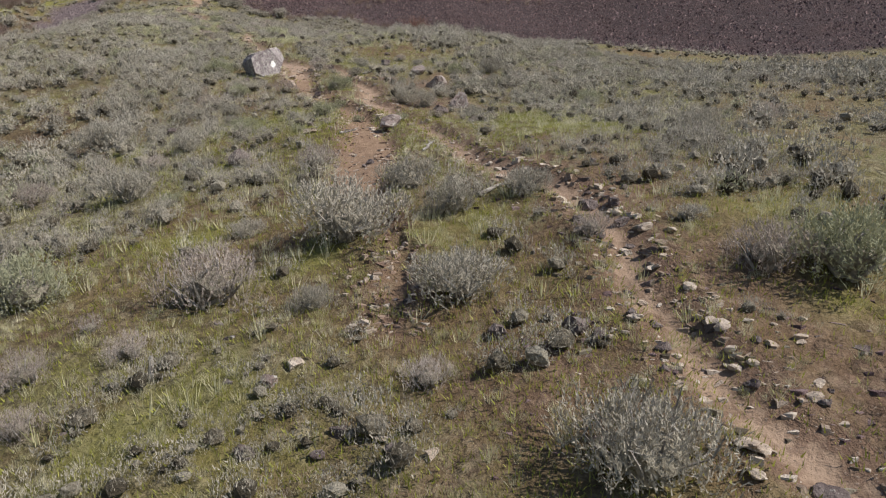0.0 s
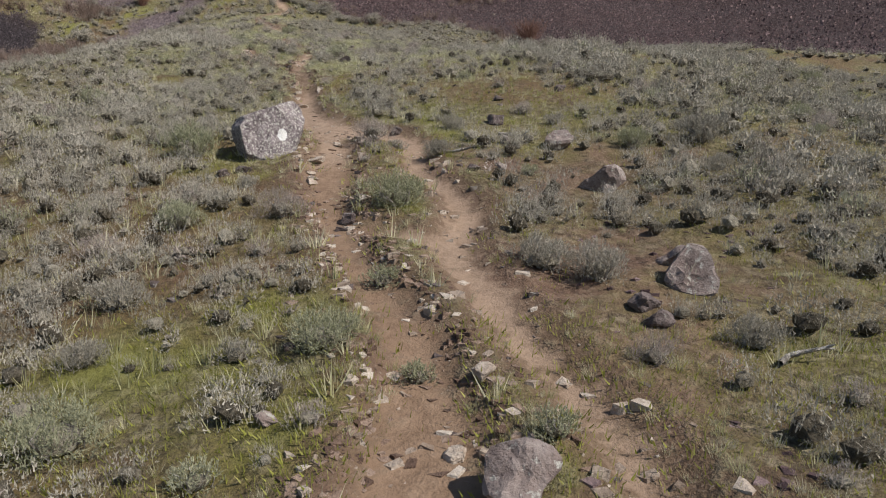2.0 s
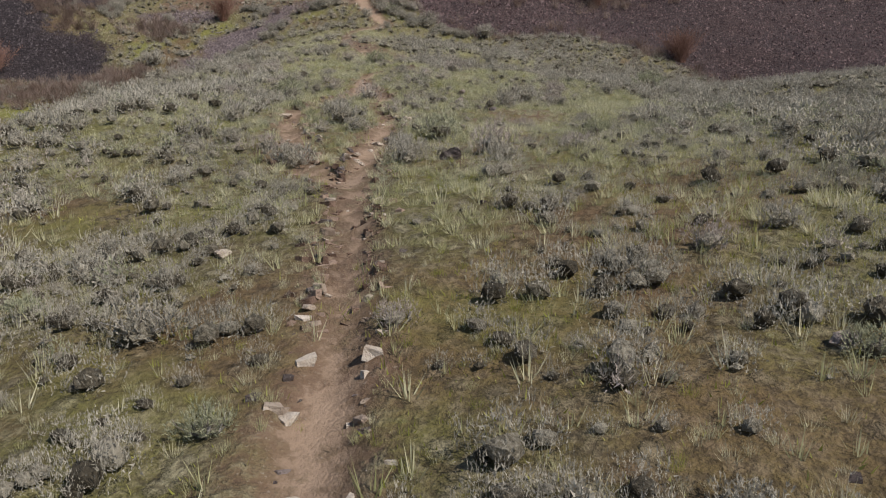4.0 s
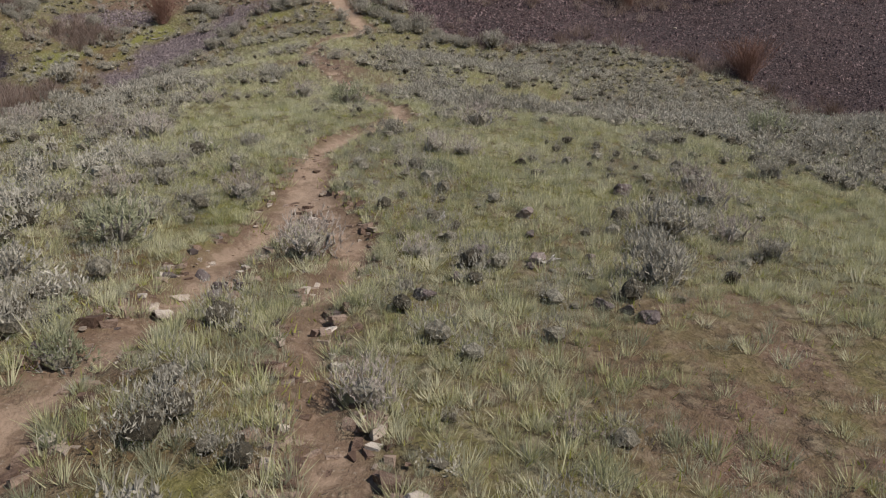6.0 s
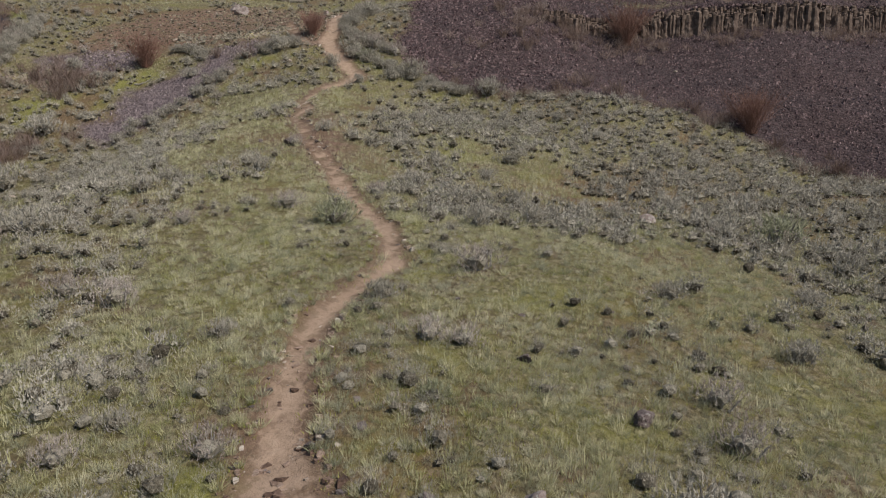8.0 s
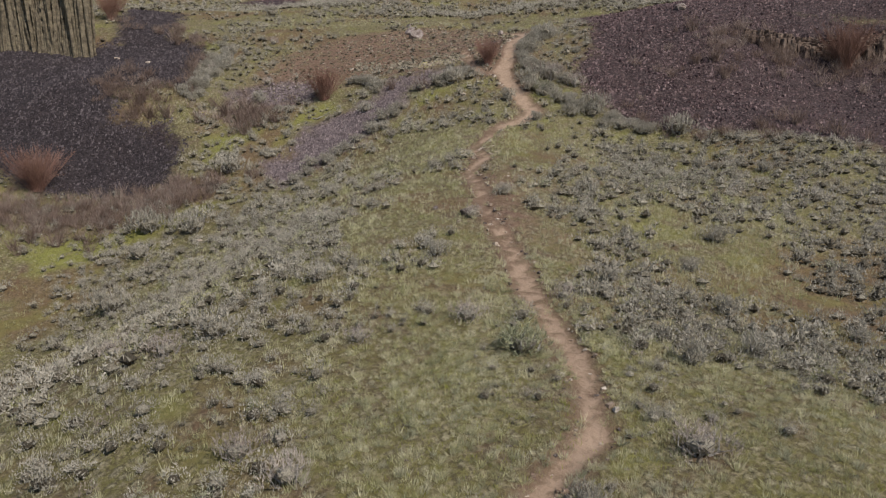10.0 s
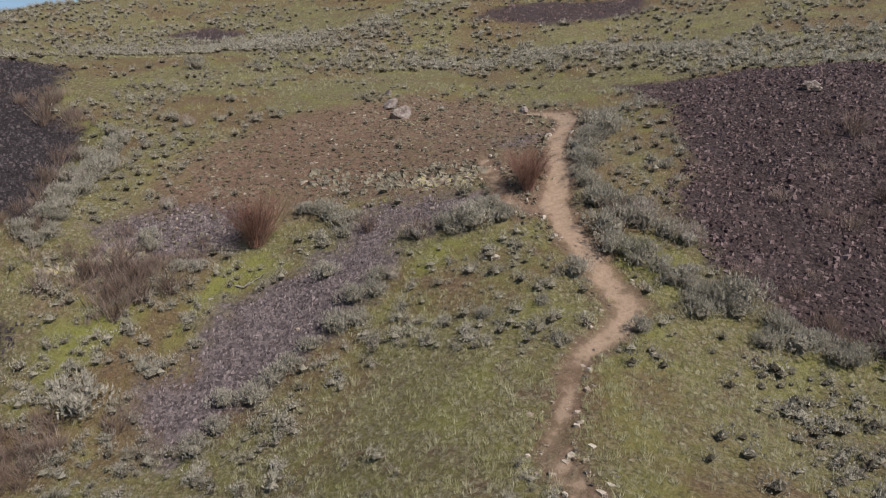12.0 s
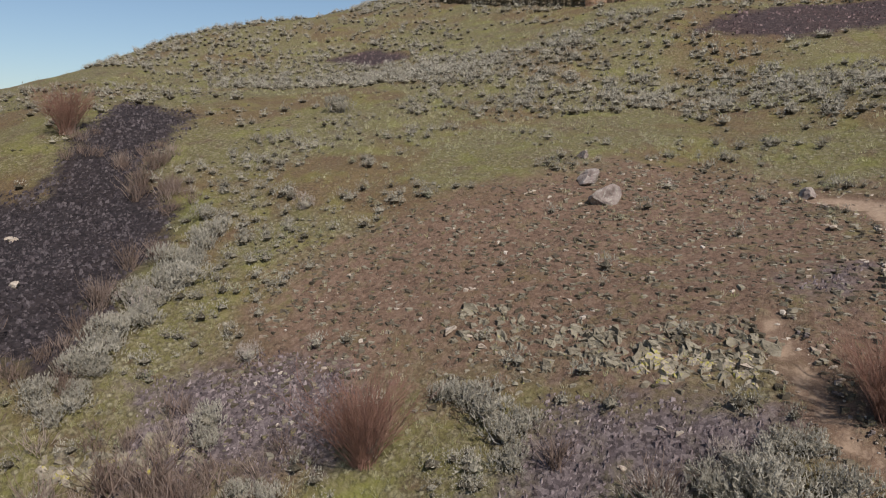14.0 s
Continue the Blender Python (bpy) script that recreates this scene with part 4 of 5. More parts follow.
spread("flank_scrub", far_sage, SAGE, "grey sagebrush down the flank of the spur", 2400, (14, 30, 12, 64), 0.4, 1.2)
spread("distant_scrub", far_sage, SAGE, "grey sagebrush over the far hillside", 11000, (-122, 40, 112, 170), 0.5, 1.4)
spread("shelf_scrub", far_sage, SAGE, "dense grey sagebrush along the shelf of the hill", 1500, (-90, 15, 112, 130), 0.5, 1.3)
spread("side_slope_scrub", far_sage, SAGE, "grey sagebrush on the side slopes", 1300, (-100, -66, 30, 108), 0.5, 1.3)
spread("west_slope_scrub", far_sage, SAGE, "grey sagebrush on the western slope", 4000, (-66, -28, 14, 62), 0.4, 1.2)
spread("dwarf_scrub", tiny_scrub, OLIVE, "small dark shrubs dotted over the upper slopes", 13000, (-100, 10, 90, 150), 0.18, 0.48)
spread("east_slope_scrub", far_sage, SAGE, "grey sagebrush down the eastern slope", 1200, (14, 50, 20, 85), 0.5, 1.3)


# grass
def tuft(seed, n, spread_by, tall, wide, lean=0.5):
    g = np.random.default_rng(seed)
    a = g.uniform(0, 2 * np.pi, n)
    out = np.stack([np.cos(a), np.sin(a), np.zeros(n)], 1)
    base = out * (g.uniform(0, 0.35, n) * spread_by)[:, None]
    way = unit(out * g.uniform(0.02, lean, n)[:, None] + (0, 0, 1))
    v, f = blades(g, base, way, g.uniform(0.5, 1.0, n) * tall, g.uniform(0.6, 1.2, n) * wide)
    return v, f, 0


def grass(name, arrays, mat, label, count, area, lo, hi, patchy, bias=0.55, reach=0.0):
    """Tufts in patches; reach keeps them to that many metres beside the line of the spur."""
    x, y = rng.uniform(area[0], area[1], count), rng.uniform(area[2], area[3], count)
    c = (bias + 0.7 * lattice_noise(x, y, 3.1, patchy) + 0.3 * lattice_noise(x, y, 0.8, patchy + 50)) * soft_step(cover(x, y, BARE), 0.3, -0.6)
    c = c * (1 - 0.75 * soft_step(cover(x, y, SOILS), -0.5, 0.8)) * soft_step(path_gap(x, y) + 0.25 * lattice_noise(x, y, 0.6, 55), -0.12, 0.22)
    if reach:
        c = c * soft_step(aside(x, y), reach + 2, reach - 2)
    k = rng.uniform(0, 1, count) < c
    x, y = x[k], y[k]
    stuff(name, copies(arrays, x, y, rng.uniform(lo, hi, len(x)), rng.uniform(0, 6.28, len(x)), np.ones(len(x))), mat, label, "grass")


fine_bunches = [tuft(310 + i, 44, 0.2, 0.24, 0.005, 0.9) for i in range(8)]
bunches = [tuft(300 + i, 46, 0.22, 0.23, 0.0085, 1.25) for i in range(10)]
low_tufts = [tuft(320 + i, 6, 0.6, 0.085, 0.014, 1.0) for i in range(6)]
far_bunches = [tuft(340 + i, 11, 0.2, 0.29, 0.014, 0.8) for i in range(8)]
grass("pale_bunchgrass", fine_bunches, STRAW, "pale dry bunchgrass tufts", 11000, (-14, 9, 3.5, 33), 0.3, 0.8, 41, 0.7, 9)
grass("ridge_bunchgrass", bunches, STRAW, "pale bunchgrass tufts along the ridge", 11000, (-24, 6, 33, 64), 0.5, 1.25, 41, 0.75, 9)
grass("dense_bunchgrass", fine_bunches, BLUEBUNCH, "dense soft blue-green bunchgrass on the crest of the spur", 9500, (-17, -2, 35, 54), 0.35, 0.85, 57, 0.8)
grass("green_bunchgrass", fine_bunches, FRESH, "green bunchgrass tufts", 8000, (-24, 9, 3.5, 64), 0.35, 0.85, 42, 0.5, 9)
grass("short_grass", low_tufts, FRESH, "short fresh green grass", 60000, (-24, 8, 3.5, 58), 0.6, 1.5, 43, 0.65, 6)
grass("blue_bunchgrass", bunches, BLUEBUNCH, "blue-green bunchgrass covering the spur", 5500, (-21, 3, 40, 66), 0.5, 1.2, 59, 0.75)
grass("spur_bunchgrass", bunches, STRAW, "soft pale bunchgrass covering the spur", 8000, (-21, 3, 40, 66), 0.5, 1.2, 49, 0.75)
grass("near_short_grass", low_tufts, FRESH, "dense short green grass beside the path", 26000, (-6, 6, 3.5, 19), 0.6, 1.3, 44, 0.7)
grass("near_bunchgrass", fine_bunches, STRAW, "pale grass tufts beside the path", 4200, (-8, 6, 3.5, 19), 0.35, 0.9, 48, 0.6)
grass("slope_bunchgrass", far_bunches, STRAW, "pale bunchgrass tufts on the slopes", 36000, (-66, 12, 44, 110), 0.45, 1.15, 45, 0.55)
grass("slope_grass", far_bunches, BLUEBUNCH, "blue-green grass tufts on the slopes", 18000, (-66, 12, 44, 110), 0.35, 0.85, 46, 0.5)
grass("crest_bunchgrass", far_bunches, STRAW, "pale bunchgrass along the upper spur", 16000, (-42, -12, 60, 88), 0.5, 1.2, 51, 0.75)
grass("far_grass", [tuft(380 + i, 6, 0.3, 0.32, 0.03, 0.9) for i in range(6)], STRAW, "pale grass tufts over the far hillside", 16000, (-100, 10, 108, 150), 0.5, 1.2, 53, 0.6)
grass("side_bunchgrass", far_bunches, STRAW, "pale bunchgrass on the side slopes", 12000, (-36, 18, 6, 58), 0.6, 1.25, 47, 0.6)


# ---- stones ----
def rock_mesh(seed, mat, cuts=11, detail=3, squash=0.78, rough=0.085, near=0.26):
    """An angular stone about 1 across: a ball cut by many planes, with worn faces."""
    g = np.random.default_rng(seed)
    bm = bmesh.new()
    bmesh.ops.create_icosphere(bm, subdivisions=detail, radius=0.62)
    planes = [(Vector(unit(g.normal(size=3))), g.uniform(near, 0.56)) for _ in range(cuts)]
    for v in bm.verts:
        for n, d in planes:
            over = v.co.dot(n) - d
            if over > 0:
                v.co -= n * over
        v.co += v.co.normalized() * rough * (noise.noise(v.co * 3.1 + Vector((seed, 0, 0))) + 0.8 * noise.noise(v.co * 7.0 + Vector((0, seed, 0))))
        v.co.z *= squash
    me = bpy.data.meshes.new("stone")
    bm.to_mesh(me)
    bm.free()
    me.materials.append(mat)
    return me


STONES = [
    [rock_mesh(501 + i, BASALT) for i in range(4)],
    [rock_mesh(521 + i, PALE_ROCK, 12, 3, 0.5) for i in range(4)],
    [rock_mesh(541 + i, LICHEN_ROCK) for i in range(4)],
]
STONE_LABELS = ["dark basalt rock half sunk in grass", "pale tan stone lying on bare soil", "grey basalt rock spotted with lichen"]
# single stones: x, y, width, kind
ROCKS_A = [(0.61, 7.02, 0.29, 0), (1.39, 6.86, 0.34, 0), (0.91, 6.4, 0.21, 1), (1.55, 6.65, 0.19, 0), (-1.47, 6.78, 0.23, 1),
           (-1.67, 6.53, 0.19, 2), (-0.52, 5.81, 0.12, 1), (-1.69, 5.69, 0.17, 0), (-0.09, 5.54, 0.14, 1), (-0.89, 5.88, 0.2, 0),
           (-1.05, 5.64, 0.14, 0), (2.7, 6.58, 0.16, 1), (2.67, 6.13, 0.14, 1), (2.8, 6.08, 0.11, 1), (2.42, 5.14, 0.22, 1),
           (2.36, 4.95, 0.17, 1), (3.15, 5.67, 0.14, 1), (3.22, 5.62, 0.13, 0), (2.42, 8.03, 0.2, 0), (2.15, 6.84, 0.17, 0),
           (2.05, 7.97, 0.1, 1), (2.19, 6.33, 0.12, 1), (2.88, 4.86, 0.29, 0), (-0.43, 5.63, 0.19, 0)]
ROCKS_B = [(1.99, 9.5, 0.26, 0), (2.3, 8.89, 0.24, 0), (2.5, 8.57, 0.2, 1), (-1.13, 16.35, 0.48, 2), (-2.93, 15.79, 0.27, 1),
           (-1.77, 14.39, 0.14, 1), (-0.47, 16.42, 0.13, 1), (0.44, 20.55, 0.39, 2), (-0.18, 23.36, 0.57, 2), (-1.62, 16.86, 0.17, 1),
           (0.5, 13.3, 0.14, 1), (0.79, 13.09, 0.14, 1), (-6.49, 17.37, 0.38, 0), (-4.05, 14.25, 0.5, 0), (-2.44, 13.51, 0.37, 0),
           (-0.04, 19.26, 0.33, 0), (-1.46, 13.39, 0.12, 0), (-1.36, 13.6, 0.16, 0), (-1.11, 13.72, 0.1, 1), (-1.05, 13.96, 0.09, 0),
           (0.24, 13.46, 0.09, 1), (0.53, 19.97, 0.67, 2), (0.04, 18.98, 0.32, 0), (-1.52, 17.72, 0.21, 1)]
ROCKS_C = [(-3.7, 21.64, 0.31, 0), (-5.01, 24.22, 0.3, 1), (-6.29, 21.35, 0.24, 0), (-3.09, 17.05, 0.17, 2), (-3.98, 26.28, 0.35, 0),
           (-4.45, 26.28, 0.24, 0), (-0.81, 25.46, 0.6, 2), (-1.74, 25.5, 0.27, 2), (-2.19, 23.63, 0.25, 0), (-1.76, 23.81, 0.16, 2),
           (-5.27, 24.02, 0.13, 1), (-4.92, 23.62, 0.19, 1), (-4.81, 23.4, 0.18, 1), (-4.75, 23.16, 0.19, 1), (-10.03, 33.15, 0.22, 1),
           (-8.41, 31.18, 0.17, 1), (-6.96, 29.19, 0.26, 1), (-0.74, 29.72, 0.35, 0), (-0.75, 31.89, 0.42, 0), (-3.36, 31.3, 0.19, 2),
           (-2.13, 28.65, 0.25, 0), (-2.66, 23.52, 0.13, 2), (-1.83, 24.02, 0.11, 0), (-2.45, 23.9, 0.11, 0)]
ROCKS_D = [(-4.94, 25.31, 0.16, 1), (-6.28, 23.19, 0.25, 0), (-5.99, 23.38, 0.29, 0), (-8.04, 31.63, 0.13, 1), (-2.07, 26.78, 0.41, 0),
           (-10.69, 42.19, 0.2, 1), (-10.61, 41.94, 0.2, 1), (-10.54, 41.69, 0.18, 1), (-10.31, 40.93, 0.28, 1), (-11.15, 41.75, 0.13, 1),
           (-10.54, 39.83, 0.24, 1), (-10.46, 37.97, 0.24, 1), (-10.3, 38.19, 0.21, 1), (-10.21, 38.03, 0.18, 1), (-10.49, 38.49, 0.18, 1),
           (-9.76, 37.99, 0.12, 1), (-8.32, 37.92, 0.43, 0), (-13.91, 41.97, 0.34, 1), (-13.01, 41.02, 0.17, 1), (-11.78, 38.93, 0.12, 1),
           (-12.5, 39.55, 0.11, 1), (-12.12, 39.02, 0.11, 1), (-11.58, 39.15, 0.15, 1), (-8.41, 38.4, 0.12, 2)]
ROCKS_E = [(-8.68, 38.78, 0.17, 2), (-10.43, 40.15, 0.23, 0), (-10.45, 39.2, 0.15, 1), (-10.11, 37.96, 0.16, 1), (-10.38, 37.66, 0.15, 0),
           (-11.41, 38.79, 0.14, 2), (-11.44, 47.32, 0.32, 0), (-11.12, 48.95, 0.28, 2), (-9.72, 51.44, 0.47, 0), (-11.47, 46.28, 0.2, 0),
           (-11.22, 46.89, 0.19, 0), (-11.69, 45.56, 0.27, 0), (-10.66, 47.12, 0.24, 2), (-9.8, 45.93, 0.22, 0), (-9.53, 45.89, 0.21, 0),
           (-9.32, 45.8, 0.25, 0), (-10.05, 47.72, 0.14, 2), (-14, 47.71, 0.16, 1), (-14.26, 44.88, 0.18, 1), (-14.11, 44.86, 0.13, 1),
           (-14.22, 44.42, 0.18, 1), (-14.01, 44.29, 0.24, 1), (-14.4, 45.52, 0.22, 0), (-13.63, 45.11, 0.16, 0)]
ROCKS_F = [(-13.78, 44.93, 0.2, 0), (-12.45, 48.6, 0.21, 0), (-11.77, 52.71, 0.34, 0), (-15.69, 51.01, 0.11, 1), (-14.55, 49.21, 0.12, 1),
           (-14.72, 47.34, 0.08, 1), (-10.91, 48.27, 0.19, 0), (-10.71, 46.89, 0.16, 0), (-13.64, 44.64, 0.21, 0), (-10.21, 47.12, 0.11, 1),
           (-7.09, 94.78, 0.32, 1), (3.19, 97.58, 0.28, 1), (-26.99, 84.22, 0.29, 1), (-15.81, 51.23, 0.12, 1), (-13.8, 49.77, 0.21, 0),
           (-9.42, 65.16, 0.48, 2), (-22.09, 102.93, 0.53, 1), (-47.98, 104.7, 0.67, 2), (-44.73, 100.46, 1.14, 2), (-24.12, 68.22, 0.61, 0),
           (-25.68, 68.49, 0.32, 0), (-42.28, 71.41, 0.39, 1), (-23.97, 67.25, 0.17, 1), (-38.49, 85.29, 0.32, 1)]
ROCKS_G = [(-24.42, 89.7, 0.21, 1), (-33.63, 87.3, 0.4, 1), (-40.32, 83.38, 0.25, 1), (-45.47, 91.14, 0.44, 1), (-36.52, 100.61, 0.45, 1),
           (-22.29, 103.4, 0.75, 2), (-36.73, 91.96, 0.31, 1), (-31.28, 83.89, 0.21, 1), (-44.07, 91.02, 0.29, 1), (-46.2, 101.97, 0.98, 2),
           (-44.72, 91.2, 0.25, 1), (-38.09, 104.22, 0.66, 2), (-46.74, 91.25, 0.19, 1), (-47.54, 90.48, 0.15, 1), (-60.64, 84.2, 0.53, 1),
           (-67.19, 86.58, 0.51, 1), (-37.99, 89.84, 0.24, 1), (-37.57, 89.81, 0.21, 1), (-38.47, 88.73, 0.18, 1), (-40.07, 89.52, 0.2, 1),
           (-49, 92.2, 0.2, 1)]
for x, y, width, kind in ROCKS_A + ROCKS_B + ROCKS_C + ROCKS_D + ROCKS_E + ROCKS_F + ROCKS_G:
    stone = tagged(new("rock", STONES[kind][int(rng.integers(4))]), STONE_LABELS[kind], "rock", "stones on the hillside")
    k = width * rng.uniform(0.9, 1.1) * (0.86, 1.05, 1.05)[kind]
    stone.matrix_world = Matrix.LocRotScale((x, y, float(land(x, y)) + 0.14 * width), Euler((rng.uniform(-0.3, 0.3), rng.uniform(-0.3, 0.3), rng.uniform(0, 6.28))),
                                            (k, k * rng.uniform(0.75, 1.0), k * rng.uniform(0.8, 1.1)))

# the boulder beside the path, with a dab of white on it
def boulder_shape():
    """A block with a sloping flat top, broad shoulders and a narrow foot."""
    bm = bmesh.new()
    bmesh.ops.create_icosphere(bm, subdivisions=6, radius=0.78)
    cuts = [((-0.22, -0.1, 1.0), 0.5), ((0.45, -0.85, 0.22), 0.46), ((-0.8, -0.55, -0.25), 0.47), ((0.9, 0.25, -0.3), 0.5), ((-0.5, 0.8, 0.1), 0.5), ((0.5, 0.8, 0.0), 0.52),
            ((0.1, -0.75, -0.65), 0.5), ((-0.75, 0.1, -0.6), 0.5), ((0.65, -0.25, -0.7), 0.52), ((0.7, -0.3, 0.75), 0.62), ((-0.75, -0.45, 0.6), 0.6)]
    planes = [(Vector(n).normalized(), d) for n, d in cuts]
    for v in bm.verts:
        for _ in range(2):
            for n, d in planes:
                over = v.co.dot(n) - d
                if over > 0:
                    v.co -= n * over * 0.93
        p = v.co.copy()
        v.co += p.normalized() * (0.05 * noise.noise(p * 2.6) + 0.028 * noise.noise(p * 7.0) + 0.012 * noise.noise(p * 19.0))
    me = bpy.data.meshes.new("boulder")
    bm.to_mesh(me)
    bm.free()
    me.materials.append(BOULDER_ROCK)
    me.polygons.foreach_set("use_smooth", np.full(len(me.polygons), True))
    return me


boulder_mesh = boulder_shape()
boulder = tagged(new("boulder", boulder_mesh), "large grey-purple boulder with lichen and a white dab", "boulder")
BOULDER_AT = Matrix.LocRotScale((-6.03, 24.6, 6.42), Euler((0.0, 0.0, 0.0)), (1.02, 0.98, 1.32))
boulder.matrix_world = BOULDER_AT
spot_at = BOULDER_AT.inverted() @ Vector((-5.5, 24.05, 6.75))
near_face = min(boulder_mesh.vertices, key=lambda v: (v.co - spot_at).length).co.copy()
dab = bmesh.new()
dab.from_mesh(boulder_mesh)
bmesh.ops.delete(dab, geom=[f for f in dab.faces if (f.calc_center_median() - near_face).length > 0.082 + 0.012 * noise.noise(f.calc_center_median() * 20)], context="FACES")
for v in dab.verts:
    v.co += v.normal * 0.004
dab_mesh = bpy.data.meshes.new("white_dab")
dab.to_mesh(dab_mesh)
dab.free()
dab_mesh.materials.clear()
dab_mesh.materials.append(WHITE_PAINT)
part("white_dab", dab_mesh, boulder, "white dab on the boulder")


def shard_arrays(seed):
    """A small angular stone of ten triangles, open below."""
    g = np.random.default_rng(seed)
    v = np.array([(x, y, z) for z in (-1, 1) for y in (-1, 1) for x in (-1, 1)], float) * (0.5, 0.4, 0.32) + g.normal(size=(8, 3)) * 0.11
    q = [(4, 5, 7, 6), (0, 1, 5, 4), (2, 6, 7, 3), (0, 4, 6, 2), (1, 3, 7, 5)]
    return v, np.array([t for a, b, c, d in q for t in ((a, b, c), (a, c, d))]), 0


def chip_arrays(seed):
    """A wedge of stone for the far screes, open below."""
    g = np.random.default_rng(seed)
    v = np.array([(-0.5, -0.4, -0.3), (0.5, -0.4, -0.3), (0.5, 0.4, -0.3), (-0.5, 0.4, -0.3), (-0.3, 0, 0.35), (0.35, 0.1, 0.3)]) + g.normal(size=(6, 3)) * 0.1
    return v, np.array([(0, 1, 5), (0, 5, 4), (1, 2, 5), (2, 3, 4), (2, 4, 5), (3, 0, 4)]), 0


CHIPS = [chip_arrays(650 + i) for i in range(10)]
SHARDS = [shard_arrays(600 + i) for i in range(10)]


def strew(name, mat, label, count, area, lo, hi, chance, kinds=None, steep=1.0):
    x, y = rng.uniform(area[0], area[1], count), rng.uniform(area[2], area[3], count)
    k = rng.uniform(0, 1, count) < chance(x, y)
    x, y = x[k], y[k]
    s = lo + (hi - lo) * rng.uniform(0, 1, len(x)) ** 2.5
    return stuff(name, copies(kinds or SHARDS, x, y, s, rng.uniform(0, 6.28, len(x)), steep * rng.uniform(0.7, 1.3, len(x))), mat, label, "stones")


def on_scree(x, y):
    return soft_step(cover(x, y, SCREES) + 0.7 * lattice_noise(x, y, 1.2, 61), -0.3, 0.4)


def on_gravel(x, y):
    return soft_step(cover(x, y, GRAVELS) + 0.7 * lattice_noise(x, y, 1.2, 62), -0.3, 0.4)


def edge_stones(name, mat, label, lines, each, out, lo, hi):
    """Stones strewn along paths: each to the metre, out metres to both sides."""
    xs, ys = [], []
    for line in lines:
        for (ax, ay, aw), (bx, by, bw) in zip(line, line[1:]):
            d = math.hypot(bx - ax, by - ay)
            m = int(each * d * rng.uniform(0.4, 1.5))
            t, o = rng.uniform(0, 1, m), rng.choice((-1, 1), m) * (rng.uniform(0.0, 1.0, m) * aw + np.abs(rng.normal(size=m)) * out)
            xs.append(ax + (bx - ax) * t - (by - ay) / d * o)
            ys.append(ay + (by - ay) * t + (bx - ax) / d * o)
    x, y = np.concatenate(xs), np.concatenate(ys)
    s = lo + (hi - lo) * rng.uniform(0, 1, len(x)) ** 3
    return stuff(name, copies(SHARDS, x, y, s, rng.uniform(0, 6.28, len(x)), rng.uniform(0.7, 1.3, len(x))), mat, label, "stones")


strew("scree_stones", SCREE, "dark purple-brown basalt scree", 70000, (-34, 16, 78, 112), 0.09, 0.22, on_scree, CHIPS, 1.5)
strew("outer_scree", SCREE, "purple-brown scree running on along the slope", 14000, (16, 62, 77, 114), 0.18, 0.36, on_scree, CHIPS, 1.5)
strew("near_scree", SCREE, "purple-brown broken basalt beside the upper path", 7000, (-34, -14, 86, 108), 0.09, 0.24, on_scree, None, 1.2)
strew("hollow_scree", DARK_SCREE, "dark blue-grey basalt scree in the hollow", 60000, (-86, -48, 68, 101), 0.11, 0.24, on_scree, CHIPS, 1.5)
strew("far_scree", SCREE, "mauve scree patch high on the hill", 7000, (-94, -36, 126, 152), 0.15, 0.3, on_scree, CHIPS, 1.5)
strew("streak_scree", GRAVEL, "small grey-purple scree in a tongue", 46000, (-55, -34, 76, 98), 0.06, 0.15, on_gravel, CHIPS, 2.2)
edge_stones("path_gravel", PALE_ROCK, "angular tan gravel on the worn path", [PATH_MAIN], 34, 0.22, 0.025, 0.15)
edge_stones("bank_stones", PALE_ROCK, "tan rubble washed out beside the path", [PATH_MAIN[:10]], 110, 0.38, 0.025, 0.1)
edge_stones("bank_rubble", KNOLL_ROCK, "brown rubble washed out beside the path", [PATH_MAIN[:10]], 90, 0.5, 0.02, 0.12)
edge_stones("stony_path_gravel", PALE_ROCK, "tan gravel filling the stony path", [PATH_STONY], 150, 0.24, 0.02, 0.12)
edge_stones("stony_path_rubble", RED_ROCK, "red-brown rubble over the stony path", [PATH_STONY], 330, 0.26, 0.02, 0.11)
edge_stones("ridge_rubble", RED_ROCK, "red-brown rubble on the ridge paths", [PATH_SPUR[:16], PATH_WEST], 60, 0.2, 0.02, 0.16)
edge_stones("ridge_gravel", PALE_ROCK, "tan gravel and cobbles on the ridge path", [PATH_SPUR, PATH_WEST, PATH_CROSS], 24, 0.2, 0.02, 0.15)
edge_stones("upper_path_gravel", PALE_ROCK, "tan stones beside the upper path", [PATH_UPPER, PATH_FORK], 16, 0.35, 0.04, 0.2)
edge_stones("path_rubble", BASALT, "dark rubble beside the paths", PATHS, 12, 0.4, 0.02, 0.13)
strew("soil_rubble", SCREE, "dark brown rubble on the bare bank", 9000, (-3, 5, 4, 22), 0.02, 0.11, lambda x, y: 0.9 * soft_step(cover(x, y, SOILS) + lattice_noise(x, y, 1.5, 73), -0.8, 0.5) * soft_step(path_gap(x, y), 0.0, 0.3))
strew("turf_stones", BASALT, "small dark stones lying in the grass", 5000, (-22, 8, 5, 64), 0.03, 0.14, lambda x, y: soft_step(lattice_noise(x, y, 2.7, 78), -0.2, 0.7))
strew("knoll_rubble", KNOLL_ROCK, "brown rubble on the bare knoll", 20000, (-56, -30, 80, 107), 0.05, 0.22, lambda x, y: soft_step(cover(x, y, SOILS) + 1.4 * lattice_noise(x, y, 2.2, 74), -0.6, 1.2) * soft_step(path_gap(x, y), 0.0, 0.2))
